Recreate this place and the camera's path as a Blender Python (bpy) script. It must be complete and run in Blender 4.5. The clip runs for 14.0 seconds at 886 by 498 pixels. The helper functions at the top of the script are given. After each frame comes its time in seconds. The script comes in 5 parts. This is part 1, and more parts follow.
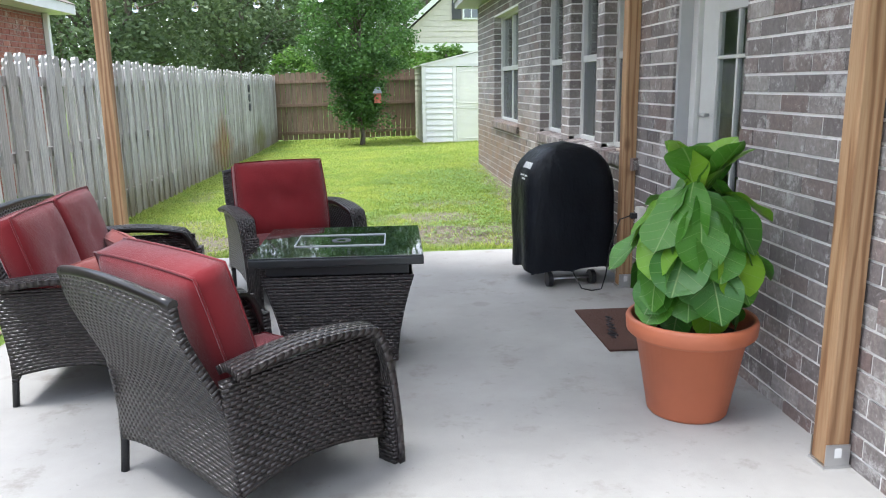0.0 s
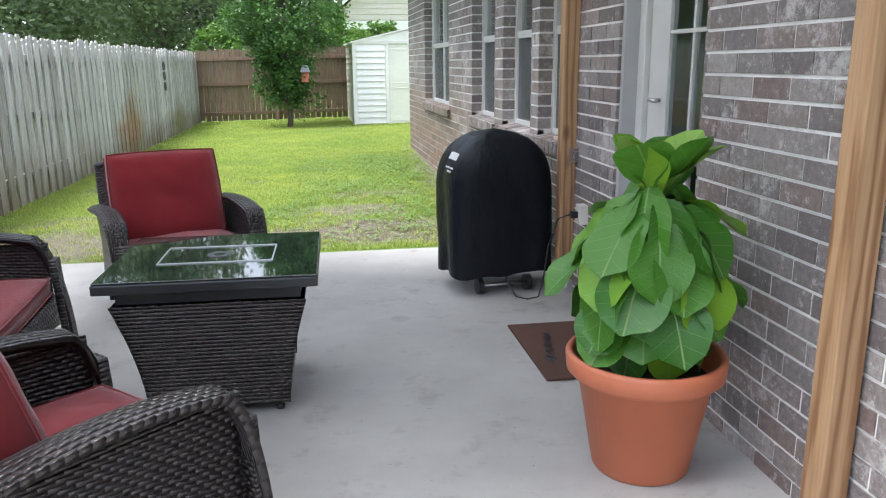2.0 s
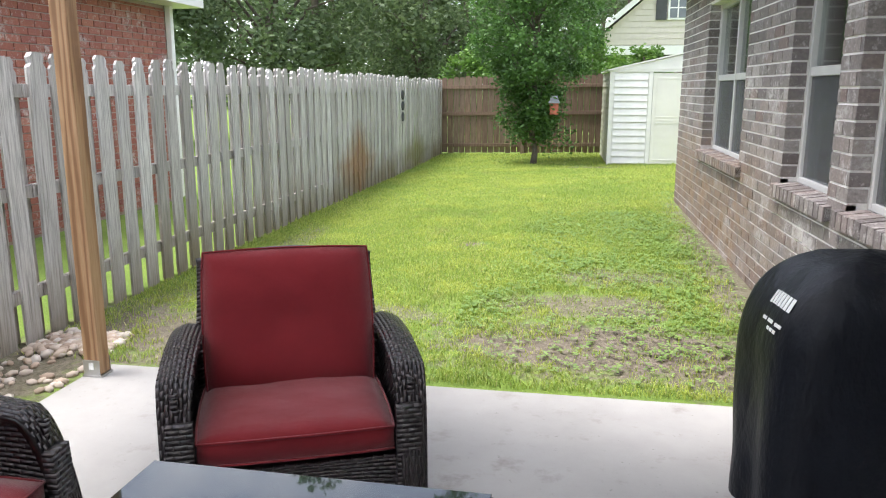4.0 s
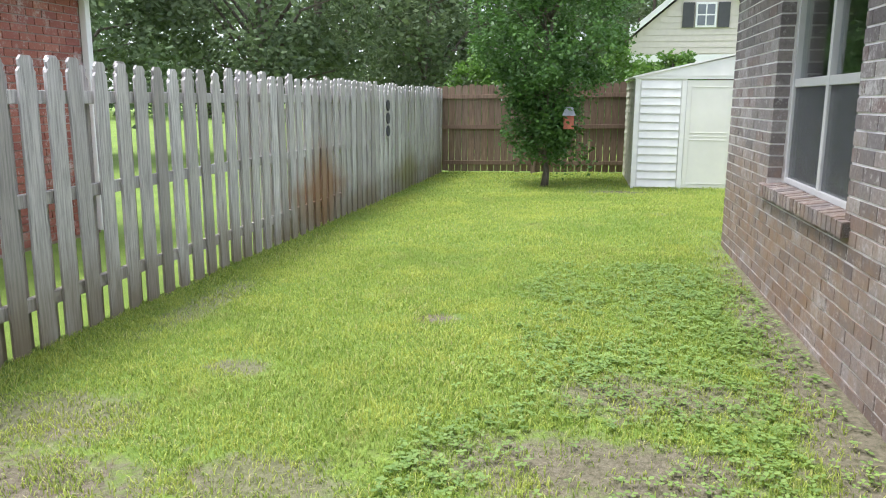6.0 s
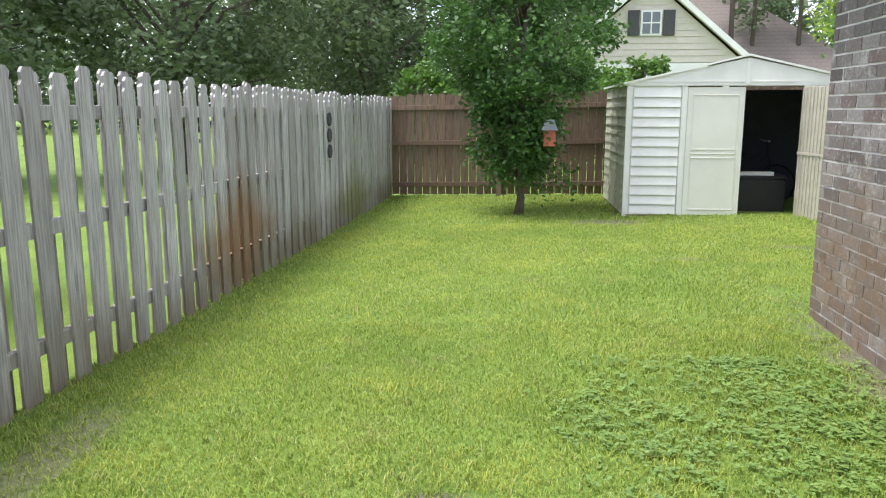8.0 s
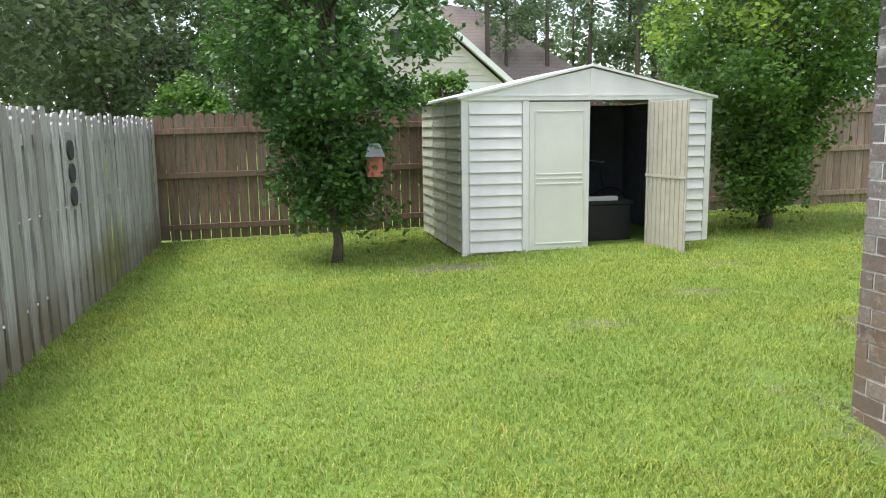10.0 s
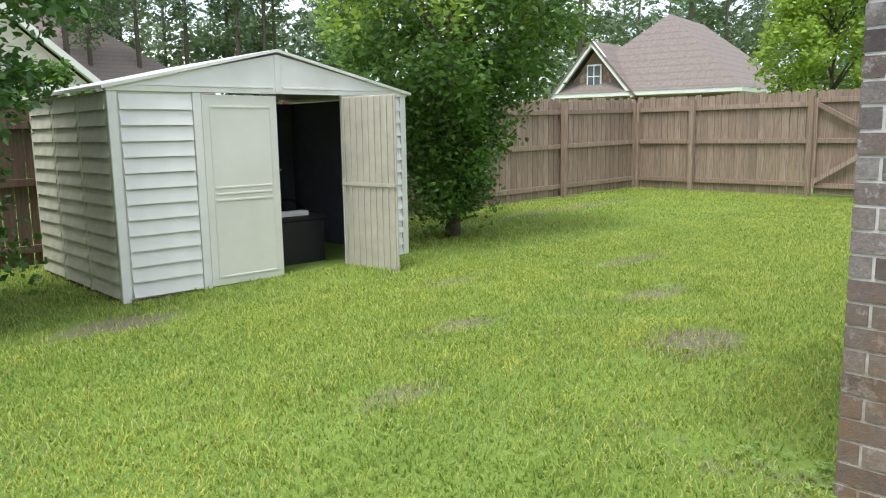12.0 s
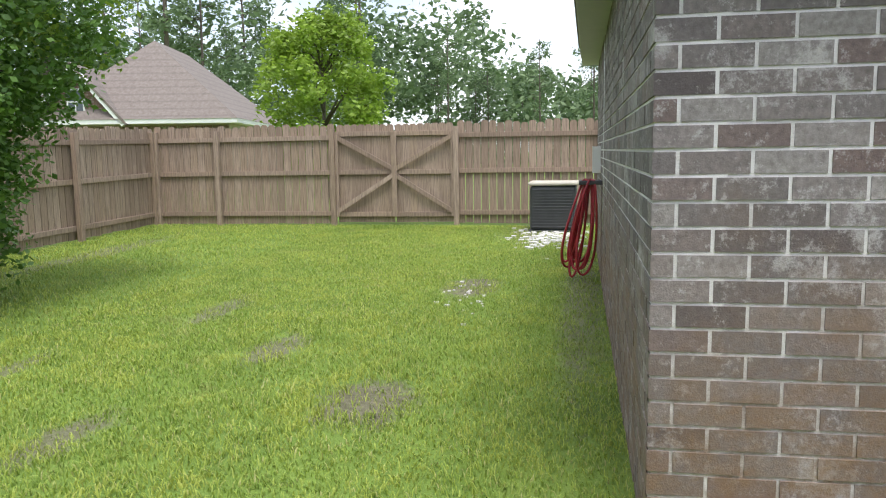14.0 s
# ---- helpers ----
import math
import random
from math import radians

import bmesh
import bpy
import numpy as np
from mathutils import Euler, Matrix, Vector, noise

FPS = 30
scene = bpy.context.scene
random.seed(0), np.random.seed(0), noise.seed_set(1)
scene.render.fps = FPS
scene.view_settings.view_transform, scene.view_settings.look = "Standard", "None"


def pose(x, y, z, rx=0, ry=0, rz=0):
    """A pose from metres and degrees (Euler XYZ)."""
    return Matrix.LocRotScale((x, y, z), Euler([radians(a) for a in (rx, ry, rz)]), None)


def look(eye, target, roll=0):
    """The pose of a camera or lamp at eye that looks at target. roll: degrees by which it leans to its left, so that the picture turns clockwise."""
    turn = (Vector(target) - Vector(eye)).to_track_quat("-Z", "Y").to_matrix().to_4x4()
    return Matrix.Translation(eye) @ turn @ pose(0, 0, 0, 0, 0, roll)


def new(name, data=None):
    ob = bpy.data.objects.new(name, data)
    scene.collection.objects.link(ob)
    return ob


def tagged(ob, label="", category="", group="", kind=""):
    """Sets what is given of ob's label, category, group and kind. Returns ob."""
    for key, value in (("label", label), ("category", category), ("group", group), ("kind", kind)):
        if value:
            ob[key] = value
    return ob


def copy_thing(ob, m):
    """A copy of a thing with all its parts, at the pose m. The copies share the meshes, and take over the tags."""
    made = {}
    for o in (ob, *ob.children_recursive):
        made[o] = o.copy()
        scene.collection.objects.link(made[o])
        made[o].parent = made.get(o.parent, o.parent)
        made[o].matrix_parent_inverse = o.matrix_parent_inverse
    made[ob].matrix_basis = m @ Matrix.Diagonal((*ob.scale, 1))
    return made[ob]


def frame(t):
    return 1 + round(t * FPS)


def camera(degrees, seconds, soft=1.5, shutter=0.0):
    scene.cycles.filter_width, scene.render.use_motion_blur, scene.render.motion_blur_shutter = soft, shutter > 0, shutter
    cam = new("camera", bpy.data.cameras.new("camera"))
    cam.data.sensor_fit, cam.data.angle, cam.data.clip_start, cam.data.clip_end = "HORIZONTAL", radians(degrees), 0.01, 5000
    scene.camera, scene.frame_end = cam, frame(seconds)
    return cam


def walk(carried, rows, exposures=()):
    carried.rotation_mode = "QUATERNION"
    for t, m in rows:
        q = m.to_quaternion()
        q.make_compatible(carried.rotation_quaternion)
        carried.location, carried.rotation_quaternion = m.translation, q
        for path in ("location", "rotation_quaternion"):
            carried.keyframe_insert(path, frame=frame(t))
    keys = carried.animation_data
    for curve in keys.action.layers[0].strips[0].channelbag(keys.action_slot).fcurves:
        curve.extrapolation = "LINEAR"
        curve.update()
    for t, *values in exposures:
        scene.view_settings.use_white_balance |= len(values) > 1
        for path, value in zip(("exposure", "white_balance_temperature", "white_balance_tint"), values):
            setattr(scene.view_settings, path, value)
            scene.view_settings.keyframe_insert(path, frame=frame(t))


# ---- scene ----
cam = camera(60.4, 14.0, soft=1.1)
METRES, EYE, TILT, LEAN, TURN = 13.8, 1.5, 0.0, 0.0, -4.4
ROWS = [
    (0.0, 0.0, 0.0, 0.0, -0.18, -12.18, 0.84),
    (0.5, 0.0067, -0.0003, -0.0003, -10.27, -12.7, 0.68),
    (1.0, 0.0099, 0.006, -0.0008, -13.54, -13.0, 0.41),
    (1.5, 0.0119, 0.0268, -0.0014, -10.08, -13.09, 0.41),
    (2.0, 0.0131, 0.0548, -0.0006, -4.59, -13.73, 0.46),
    (2.5, 0.0124, 0.0921, 0.0014, 0.81, -14.5, 0.46),
    (3.0, 0.0123, 0.133, 0.0042, 6.71, -14.4, 0.42),
    (3.5, 0.0114, 0.1744, 0.0073, 12.77, -12.55, 0.16),
    (6.0, 0.0002, 0.3903, 0.0061, 15.82, -11.15, -0.37),
    (6.5, -0.0154, 0.4323, 0.0063, 15.93, -10.95, 0.03),
    (7.0, -0.0314, 0.4726, 0.006, 15.1, -10.92, 0.22),
    (9.5, -0.1158, 0.6816, 0.0093, -1.19, -9.13, 0.09),
    (10.0, -0.1291, 0.7214, 0.0084, -7.01, -8.97, 0.8),
    (10.5, -0.1391, 0.7587, 0.0072, -13.22, -8.88, 1.21),
    (11.0, -0.1478, 0.7962, 0.0057, -20.64, -8.87, 1.29),
    (11.5, -0.151, 0.8332, 0.0041, -28.6, -8.88, 1.09),
    (12.0, -0.1527, 0.8695, 0.0036, -36.75, -8.82, 0.98),
    (12.5, -0.1541, 0.9008, 0.0038, -45.48, -8.64, 0.94),
    (13.0, -0.1505, 0.9284, 0.0043, -54.39, -8.31, 0.89),
    (13.5, -0.1462, 0.9481, 0.0055, -64.46, -7.79, 0.74),
    (14.0, -0.1451, 0.9626, 0.0085, -74.83, -7.28, 0.87),
]
walk(cam, [(t, pose(0, 0, EYE, TILT, LEAN, TURN) @ pose(METRES * x, METRES * y, METRES * z, 90 + pitch, roll, yaw)) for t, x, y, z, yaw, pitch, roll in ROWS],
     exposures=((0.0, 1.4, 6050, 10), (2.0, 1.4, 6100, 11), (3.5, 1.4, 6450, 13), (6.0, 1.2, 6200, 15), (9.5, 0.95, 6300, 13), (14.0, 0.7, 6300, 12)))

# ---- world and sun ----
world = bpy.data.worlds.new("sky")
scene.world = world
world.use_nodes = True
wn, wl = world.node_tree.nodes, world.node_tree.links
sky = wn.new("ShaderNodeTexSky")
sky.sky_type = "NISHITA"
sky.sun_disc = False
sky.sun_elevation, sky.sun_rotation = radians(72), radians(-105)
sky.air_density, sky.dust_density = 1.0, 3.0
coord = wn.new("ShaderNodeTexCoord")
cmap = wn.new("ShaderNodeMapping")
cmap.inputs["Scale"].default_value = (1, 1, 2.6)
cloud = wn.new("ShaderNodeTexNoise")
cloud.inputs["Scale"].default_value, cloud.inputs["Detail"].default_value, cloud.inputs["Roughness"].default_value = 3.2, 6, 0.55
cramp = wn.new("ShaderNodeValToRGB")
cramp.color_ramp.elements[0].position, cramp.color_ramp.elements[1].position = 0.43, 0.66
cramp.color_ramp.elements[0].color, cramp.color_ramp.elements[1].color = (0.3, 0.3, 0.3, 1), (1, 1, 1, 1)
cmix = wn.new("ShaderNodeMix")
cmix.data_type = "RGBA"
cmix.inputs[7].default_value = (7.2, 7.45, 7.9, 1)
wl.new(coord.outputs["Generated"], cmap.inputs[0])
wl.new(cmap.outputs[0], cloud.inputs["Vector"])
wl.new(cloud.outputs["Fac"], cramp.inputs[0])
wl.new(cramp.outputs[0], cmix.inputs[0])
wl.new(sky.outputs[0], cmix.inputs[6])
wl.new(cmix.outputs[2], wn["Background"].inputs[0])
wn["Background"].inputs[1].default_value = 0.15
sun_data = bpy.data.lights.new("sun", "SUN")
sun_data.energy, sun_data.angle, sun_data.color = 2.3, radians(22), (1.0, 0.985, 0.96)
sun = new("sun", sun_data)
sun.matrix_world = look((-11, -3, 34), (0, 0, 0))


# ---- materials ----
class Mat:
    """A node material with short-hands for noise, ramps and mixes."""

    def __init__(self, name, rough=0.8, metal=0.0, spec=0.5):
        self.m = bpy.data.materials.new(name)
        self.m.use_nodes = True
        self.t = self.m.node_tree
        self.b = self.t.nodes["Principled BSDF"]
        self.b.inputs["Roughness"].default_value = rough
        self.b.inputs["Metallic"].default_value = metal
        self.b.inputs["Specular IOR Level"].default_value = spec

    def n(self, kind, **ins):
        node = self.t.nodes.new(kind)
        for k, v in ins.items():
            node.inputs[k.replace("_", " ")].default_value = v
        return node

    def link(self, a, b):
        self.t.links.new(a, b)

    def co(self, scale=(1, 1, 1), kind="Object"):
        c = self.n("ShaderNodeNewGeometry").outputs["Position"] if kind == "World" else self.n("ShaderNodeTexCoord").outputs[kind]
        mp = self.n("ShaderNodeMapping")
        mp.inputs["Scale"].default_value = scale
        self.link(c, mp.inputs[0])
        return mp.outputs[0]

    def noise(self, scale, co=None, detail=4, rough=0.6):
        node = self.n("ShaderNodeTexNoise", Scale=scale, Detail=detail, Roughness=rough)
        self.link(co or self.co(kind="World"), node.inputs["Vector"])
        return node.outputs["Fac"]

    def ramp(self, fac, *stops):
        r = self.n("ShaderNodeValToRGB")
        span = max(p for p, _ in stops)
        if span > 1:
            fac = self.math("DIVIDE", fac, span)
            stops = [(p / span, c) for p, c in stops]
        e = r.color_ramp.elements
        e[0].position, e[0].color = stops[0][0], (*stops[0][1], 1)
        e[1].position, e[1].color = stops[-1][0], (*stops[-1][1], 1)
        for p, c in stops[1:-1]:
            e.new(p).color = (*c, 1)
        self.link(fac, r.inputs[0])
        return r.outputs[0]

    def grey(self, fac, a, b, lo=0.0, hi=1.0):
        return self.ramp(fac, (a, (lo,) * 3), (b, (hi,) * 3))

    def mix(self, fac, a, b, mode="MIX"):
        x = self.n("ShaderNodeMix")
        x.data_type, x.blend_type = "RGBA", mode
        for v, s in ((fac, 0), (a, 6), (b, 7)):
            if isinstance(v, (int, float)):
                x.inputs[s].default_value = v
            elif isinstance(v, tuple):
                x.inputs[s].default_value = (*v, 1)
            else:
                self.link(v, x.inputs[s])
        return x.outputs[2]

    def math(self, op, a, b=0.0):
        x = self.n("ShaderNodeMath")
        x.operation = op
        for v, s in ((a, 0), (b, 1)):
            if isinstance(v, (int, float)):
                x.inputs[s].default_value = v
            else:
                self.link(v, x.inputs[s])
        return x.outputs[0]

    def rand(self, piece):
        if piece:
            return self.n("ShaderNodeObjectInfo").outputs["Random"]
        return self.n("ShaderNodeNewGeometry").outputs["Random Per Island"]

    def color(self, c):
        if isinstance(c, tuple):
            self.b.inputs["Base Color"].default_value = (*c, 1)
        else:
            self.link(c, self.b.inputs["Base Color"])
        return self

    def bump(self, h, strength=0.4, dist=0.01):
        x = self.n("ShaderNodeBump", Strength=strength, Distance=dist)
        self.link(h, x.inputs["Height"])
        self.link(x.outputs[0], self.b.inputs["Normal"])
        return self

    def rough(self, s):
        self.link(s, self.b.inputs["Roughness"])
        return self


def mat_plain(name, c, rough=0.6, metal=0.0, var=0.12, scale=6.0, bump=0.1, bscale=90.0):
    m = Mat(name, rough, metal)
    lo = tuple(v * (1 - var) for v in c)
    hi = tuple(min(1, v * (1 + var)) for v in c)
    m.color(m.ramp(m.noise(scale, m.co()), (0.3, lo), (0.7, hi)))
    if bump:
        m.bump(m.noise(bscale, m.co()), bump, 0.004)
    return m.m


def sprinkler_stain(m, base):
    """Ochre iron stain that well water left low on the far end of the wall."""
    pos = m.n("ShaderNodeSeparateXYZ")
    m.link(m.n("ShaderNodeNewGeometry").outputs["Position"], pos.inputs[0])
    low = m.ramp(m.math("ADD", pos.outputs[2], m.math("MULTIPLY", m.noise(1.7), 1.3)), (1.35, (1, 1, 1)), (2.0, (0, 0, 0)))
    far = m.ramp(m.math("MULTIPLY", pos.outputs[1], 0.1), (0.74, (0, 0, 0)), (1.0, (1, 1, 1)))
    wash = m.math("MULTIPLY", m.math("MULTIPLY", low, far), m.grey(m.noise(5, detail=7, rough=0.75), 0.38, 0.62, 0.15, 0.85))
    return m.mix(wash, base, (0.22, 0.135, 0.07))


def mat_brick(name, piece, tones, stain=True):
    m = Mat(name, 0.9)
    r = m.rand(piece)
    base = m.ramp(r, *[(i / (len(tones) - 1), c) for i, c in enumerate(tones)])
    base = m.mix(m.grey(m.noise(45, detail=6), 0.35, 0.75, 0.0, 0.55), base, tuple(0.5 * c for c in tones[0]))
    chalk = m.math("MAXIMUM", m.grey(m.noise(16, detail=8, rough=0.8), 0.56, 0.63, 0.0, 0.55), m.grey(m.noise(2.2, detail=8, rough=0.85), 0.54, 0.62, 0.0, 0.6))
    base = m.mix(chalk, base, (0.58, 0.555, 0.53))
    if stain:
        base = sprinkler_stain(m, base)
    m.color(base)
    m.bump(m.noise(120, detail=6), 0.5, 0.006)
    return m.m


GREYS = [(0.12, 0.10, 0.097), (0.29, 0.255, 0.24), (0.18, 0.158, 0.152), (0.25, 0.215, 0.20), (0.20, 0.145, 0.13), (0.36, 0.33, 0.31), (0.15, 0.128, 0.122), (0.235, 0.212, 0.205)]
REDS = [(0.30, 0.105, 0.075), (0.36, 0.13, 0.09), (0.27, 0.09, 0.07), (0.40, 0.16, 0.11)]
PURPLES = [(0.19, 0.11, 0.095), (0.25, 0.15, 0.125), (0.16, 0.10, 0.09)]
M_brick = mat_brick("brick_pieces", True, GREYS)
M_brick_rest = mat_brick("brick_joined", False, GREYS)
M_red_brick = mat_brick("red_brick", False, REDS, False)
M_purple_brick = mat_brick("purple_brick", False, PURPLES, False)


def mat_mortar(name, c):
    m = Mat(name, 0.95)
    base = m.mix(m.grey(m.noise(3), 0.35, 0.7, 0, 0.6), c, tuple(v * 0.72 for v in c))
    base = m.mix(m.grey(m.noise(13, detail=7, rough=0.8), 0.52, 0.64, 0, 0.35), base, tuple(v * 0.5 for v in c))
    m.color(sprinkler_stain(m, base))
    m.bump(m.noise(160), 0.6, 0.004)
    return m.m


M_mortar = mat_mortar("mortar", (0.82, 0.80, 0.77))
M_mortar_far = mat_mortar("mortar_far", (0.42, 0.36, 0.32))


def mat_wood(name, tones, piece=True, stain=0.0, grain=1.0, rough=0.85):
    m = Mat(name, rough)
    r = m.rand(piece)
    base = m.ramp(r, *[(i / (len(tones) - 1), c) for i, c in enumerate(tones)])
    co = m.co((22, 22, 1.1), "World")
    off = m.n("ShaderNodeVectorMath")
    off.operation = "ADD"
    m.link(co, off.inputs[0])
    m.link(m.math("MULTIPLY", r, 40.0), off.inputs[1])
    g = m.noise(3.0 * grain, off.outputs[0], 5, 0.65)
    base = m.mix(m.grey(g, 0.4, 0.68, 0, 0.85), base, tuple(c * 0.42 for c in tones[0]))
    base = m.mix(m.grey(m.noise(1.3), 0.5, 0.75, 0, 0.4), base, tuple(c * 0.6 for c in tones[-1]))
    if stain:
        pos = m.n("ShaderNodeSeparateXYZ")
        m.link(m.n("ShaderNodeNewGeometry").outputs["Position"], pos.inputs[0])
        h = m.math("ADD", pos.outputs[2], m.math("MULTIPLY", m.noise(0.9), 1.3))
        low = m.ramp(h, (0.65, (1, 1, 1)), (1.25, (0, 0, 0)))
        base = m.mix(m.math("MULTIPLY", low, stain), base, (0.17, 0.125, 0.06))
        # a rusty sprinkler mark on the boards
        d = m.math("ABSOLUTE", m.math("SUBTRACT", pos.outputs[1], 14.3))
        d = m.math("ADD", d, m.math("MULTIPLY", m.math("ABSOLUTE", m.math("SUBTRACT", pos.outputs[2], 0.5)), 1.6))
        rust = m.ramp(m.math("ADD", d, m.math("MULTIPLY", m.noise(2.2), 0.9)), (0.85, (1, 1, 1)), (1.65, (0, 0, 0)))
        base = m.mix(m.math("MULTIPLY", rust, 0.75), base, (0.24, 0.11, 0.03))
        d2 = m.math("ABSOLUTE", m.math("SUBTRACT", pos.outputs[1], 18.6))
        d2 = m.math("ADD", d2, m.math("MULTIPLY", m.math("ABSOLUTE", m.math("SUBTRACT", pos.outputs[2], 0.3)), 2.2))
        moss = m.ramp(m.math("ADD", d2, m.math("MULTIPLY", m.noise(1.6), 0.9)), (0.9, (1, 1, 1)), (1.9, (0, 0, 0)))
        base = m.mix(m.math("MULTIPLY", moss, 0.7), base, (0.16, 0.15, 0.03))
    m.color(base)
    m.bump(g, 0.5, 0.006)
    return m.m


M_fence_grey = mat_wood("weathered_board", [(0.46, 0.44, 0.42), (0.68, 0.66, 0.64), (0.36, 0.335, 0.31), (0.60, 0.575, 0.545)], True, 0.75)
M_fence_brown = mat_wood("brown_board", [(0.23, 0.15, 0.10), (0.28, 0.19, 0.13), (0.20, 0.13, 0.09), (0.25, 0.18, 0.13)], True)
M_fence_tan = mat_wood("tan_board", [(0.34, 0.245, 0.18), (0.42, 0.32, 0.245), (0.27, 0.195, 0.145), (0.38, 0.28, 0.20)], True)


def mat_post():
    m = Mat("treated_pine", 0.6)
    w = m.n("ShaderNodeTexWave", Scale=3.2, Distortion=9.0, Detail=4.0, Detail_Scale=1.6)
    w.bands_direction = "X"
    m.link(m.co((2.2, 2.2, 0.16), "World"), w.inputs["Vector"])
    base = m.ramp(w.outputs["Fac"], (0.05, (0.40, 0.25, 0.135)), (0.6, (0.33, 0.19, 0.095)), (0.95, (0.20, 0.10, 0.045)))
    base = m.mix(m.grey(m.noise(4, m.co((30, 30, 1.5), "World"), 5), 0.4, 0.7, 0, 0.5), base, (0.24, 0.13, 0.06))
    knot = m.n("ShaderNodeTexVoronoi", Scale=2.6)
    m.link(m.co((1.8, 1.8, 0.8), "World"), knot.inputs["Vector"])
    base = m.mix(m.ramp(knot.outputs["Distance"], (0.05, (0.8,) * 3), (0.14, (0, 0, 0))), base, (0.12, 0.055, 0.02))
    m.color(base)
    m.bump(w.outputs["Fac"], 0.15, 0.003)
    return m.m


M_post = mat_post()


def mat_concrete():
    m = Mat("broom_concrete", 0.85)
    big = m.noise(0.8, detail=6, rough=0.65)
    base = m.ramp(big, (0.3, (0.275, 0.265, 0.25)), (0.7, (0.385, 0.373, 0.352)))
    base = m.mix(m.grey(m.noise(3.6, detail=6, rough=0.7), 0.56, 0.70, 0, 0.8), base, (0.23, 0.21, 0.185))
    base = m.mix(m.grey(m.noise(220), 0.6, 0.75, 0, 0.4), base, (0.25, 0.23, 0.2))
    v = m.n("ShaderNodeTexVoronoi", Scale=1.15)
    m.link(m.co(kind="World"), v.inputs["Vector"])
    spots = m.ramp(m.math("ADD", v.outputs["Distance"], m.math("MULTIPLY", m.noise(14), 0.08)), (0.10, (0.55,) * 3), (0.13, (0, 0, 0)))
    base = m.mix(spots, base, (0.24, 0.225, 0.205))
    base = m.mix(m.grey(m.noise(28, detail=5, rough=0.7), 0.64, 0.70, 0, 0.7), base, (0.17, 0.155, 0.14))
    m.color(base)
    m.bump(m.noise(150, detail=6), 0.35, 0.004)
    return m.m


M_concrete = mat_concrete()


def mat_ground():
    m = Mat("lawn_soil", 0.95)
    base = m.ramp(m.noise(1.1, detail=6, rough=0.7), (0.3, (0.12, 0.20, 0.028)), (0.55, (0.19, 0.29, 0.038)), (0.75, (0.26, 0.35, 0.055)))
    base = m.mix(m.grey(m.noise(0.45, detail=5), 0.5, 0.7, 0, 0.6), base, (0.13, 0.22, 0.03))
    base = m.mix(m.grey(m.noise(60, detail=6), 0.3, 0.75, 0, 0.55), base, (0.06, 0.10, 0.018))
    pos = m.n("ShaderNodeSeparateXYZ")
    m.link(m.n("ShaderNodeNewGeometry").outputs["Position"], pos.inputs[0])
    fine = m.noise(7, detail=7, rough=0.75)

    def blob(x, y, rx, ry, amount):
        a = m.math("DIVIDE", m.math("SUBTRACT", pos.outputs[0], x), rx)
        b = m.math("DIVIDE", m.math("SUBTRACT", pos.outputs[1], y), ry)
        d = m.math("SQRT", m.math("ADD", m.math("MULTIPLY", a, a), m.math("MULTIPLY", b, b)))
        d = m.math("ADD", d, m.math("MULTIPLY", m.math("SUBTRACT", fine, 0.5), 2.4))
        return m.math("MULTIPLY", m.ramp(d, (0.65, (1, 1, 1)), (1.15, (0, 0, 0))), amount)

    dirt = m.ramp(m.noise(24, detail=7, rough=0.8), (0.38, (0.075, 0.055, 0.04)), (0.66, (0.25, 0.205, 0.165)))
    for x, y, rx, ry, a in SOIL:
        base = m.mix(blob(x, y, rx, ry, a), base, dirt)
    m.color(base)
    m.bump(m.noise(90, detail=6), 0.8, 0.02)
    return m.m


SOIL = [(0.55, 7.6, 1.1, 0.55, 0.95), (-1.9, 7.5, 0.9, 0.75, 0.9), (-2.75, 7.0, 0.4, 1.6, 0.9), (1.62, 9.5, 0.28, 3.8, 0.85), (1.3, 7.4, 0.5, 0.5, 0.8),
        (0.75, 9.25, 0.6, 0.32, 0.75), (0.5, 8.45, 0.8, 0.32, 0.85), (-0.9, 8.1, 0.4, 0.25, 0.7), (-1.6, 9.3, 0.22, 0.14, 0.7), (-2.2, 8.5, 0.5, 0.35, 0.7), (-2.5, 10.6, 0.2, 0.9, 0.6),
        (3.1, 14.65, 0.45, 0.3, 0.8), (6.5, 13.45, 3.0, 0.22, 0.6), (6.9, 14.6, 0.6, 0.3, 0.8), (0.7, 18.2, 0.5, 0.3, 0.8), (-0.66, 10.45, 0.2, 0.12, 0.9), (11.5, 14.2, 1.3, 0.6, 0.7),
        (2.4, 16.1, 0.45, 0.16, 0.7), (4.3, 15.7, 0.5, 0.2, 0.7), (5.6, 16.8, 0.7, 0.18, 0.65), (3.5, 17.4, 0.6, 0.14, 0.6), (1.2, 15.2, 0.3, 0.14, 0.6), (9.0, 20.4, 2.2, 0.3, 0.6)]
M_ground = mat_ground()


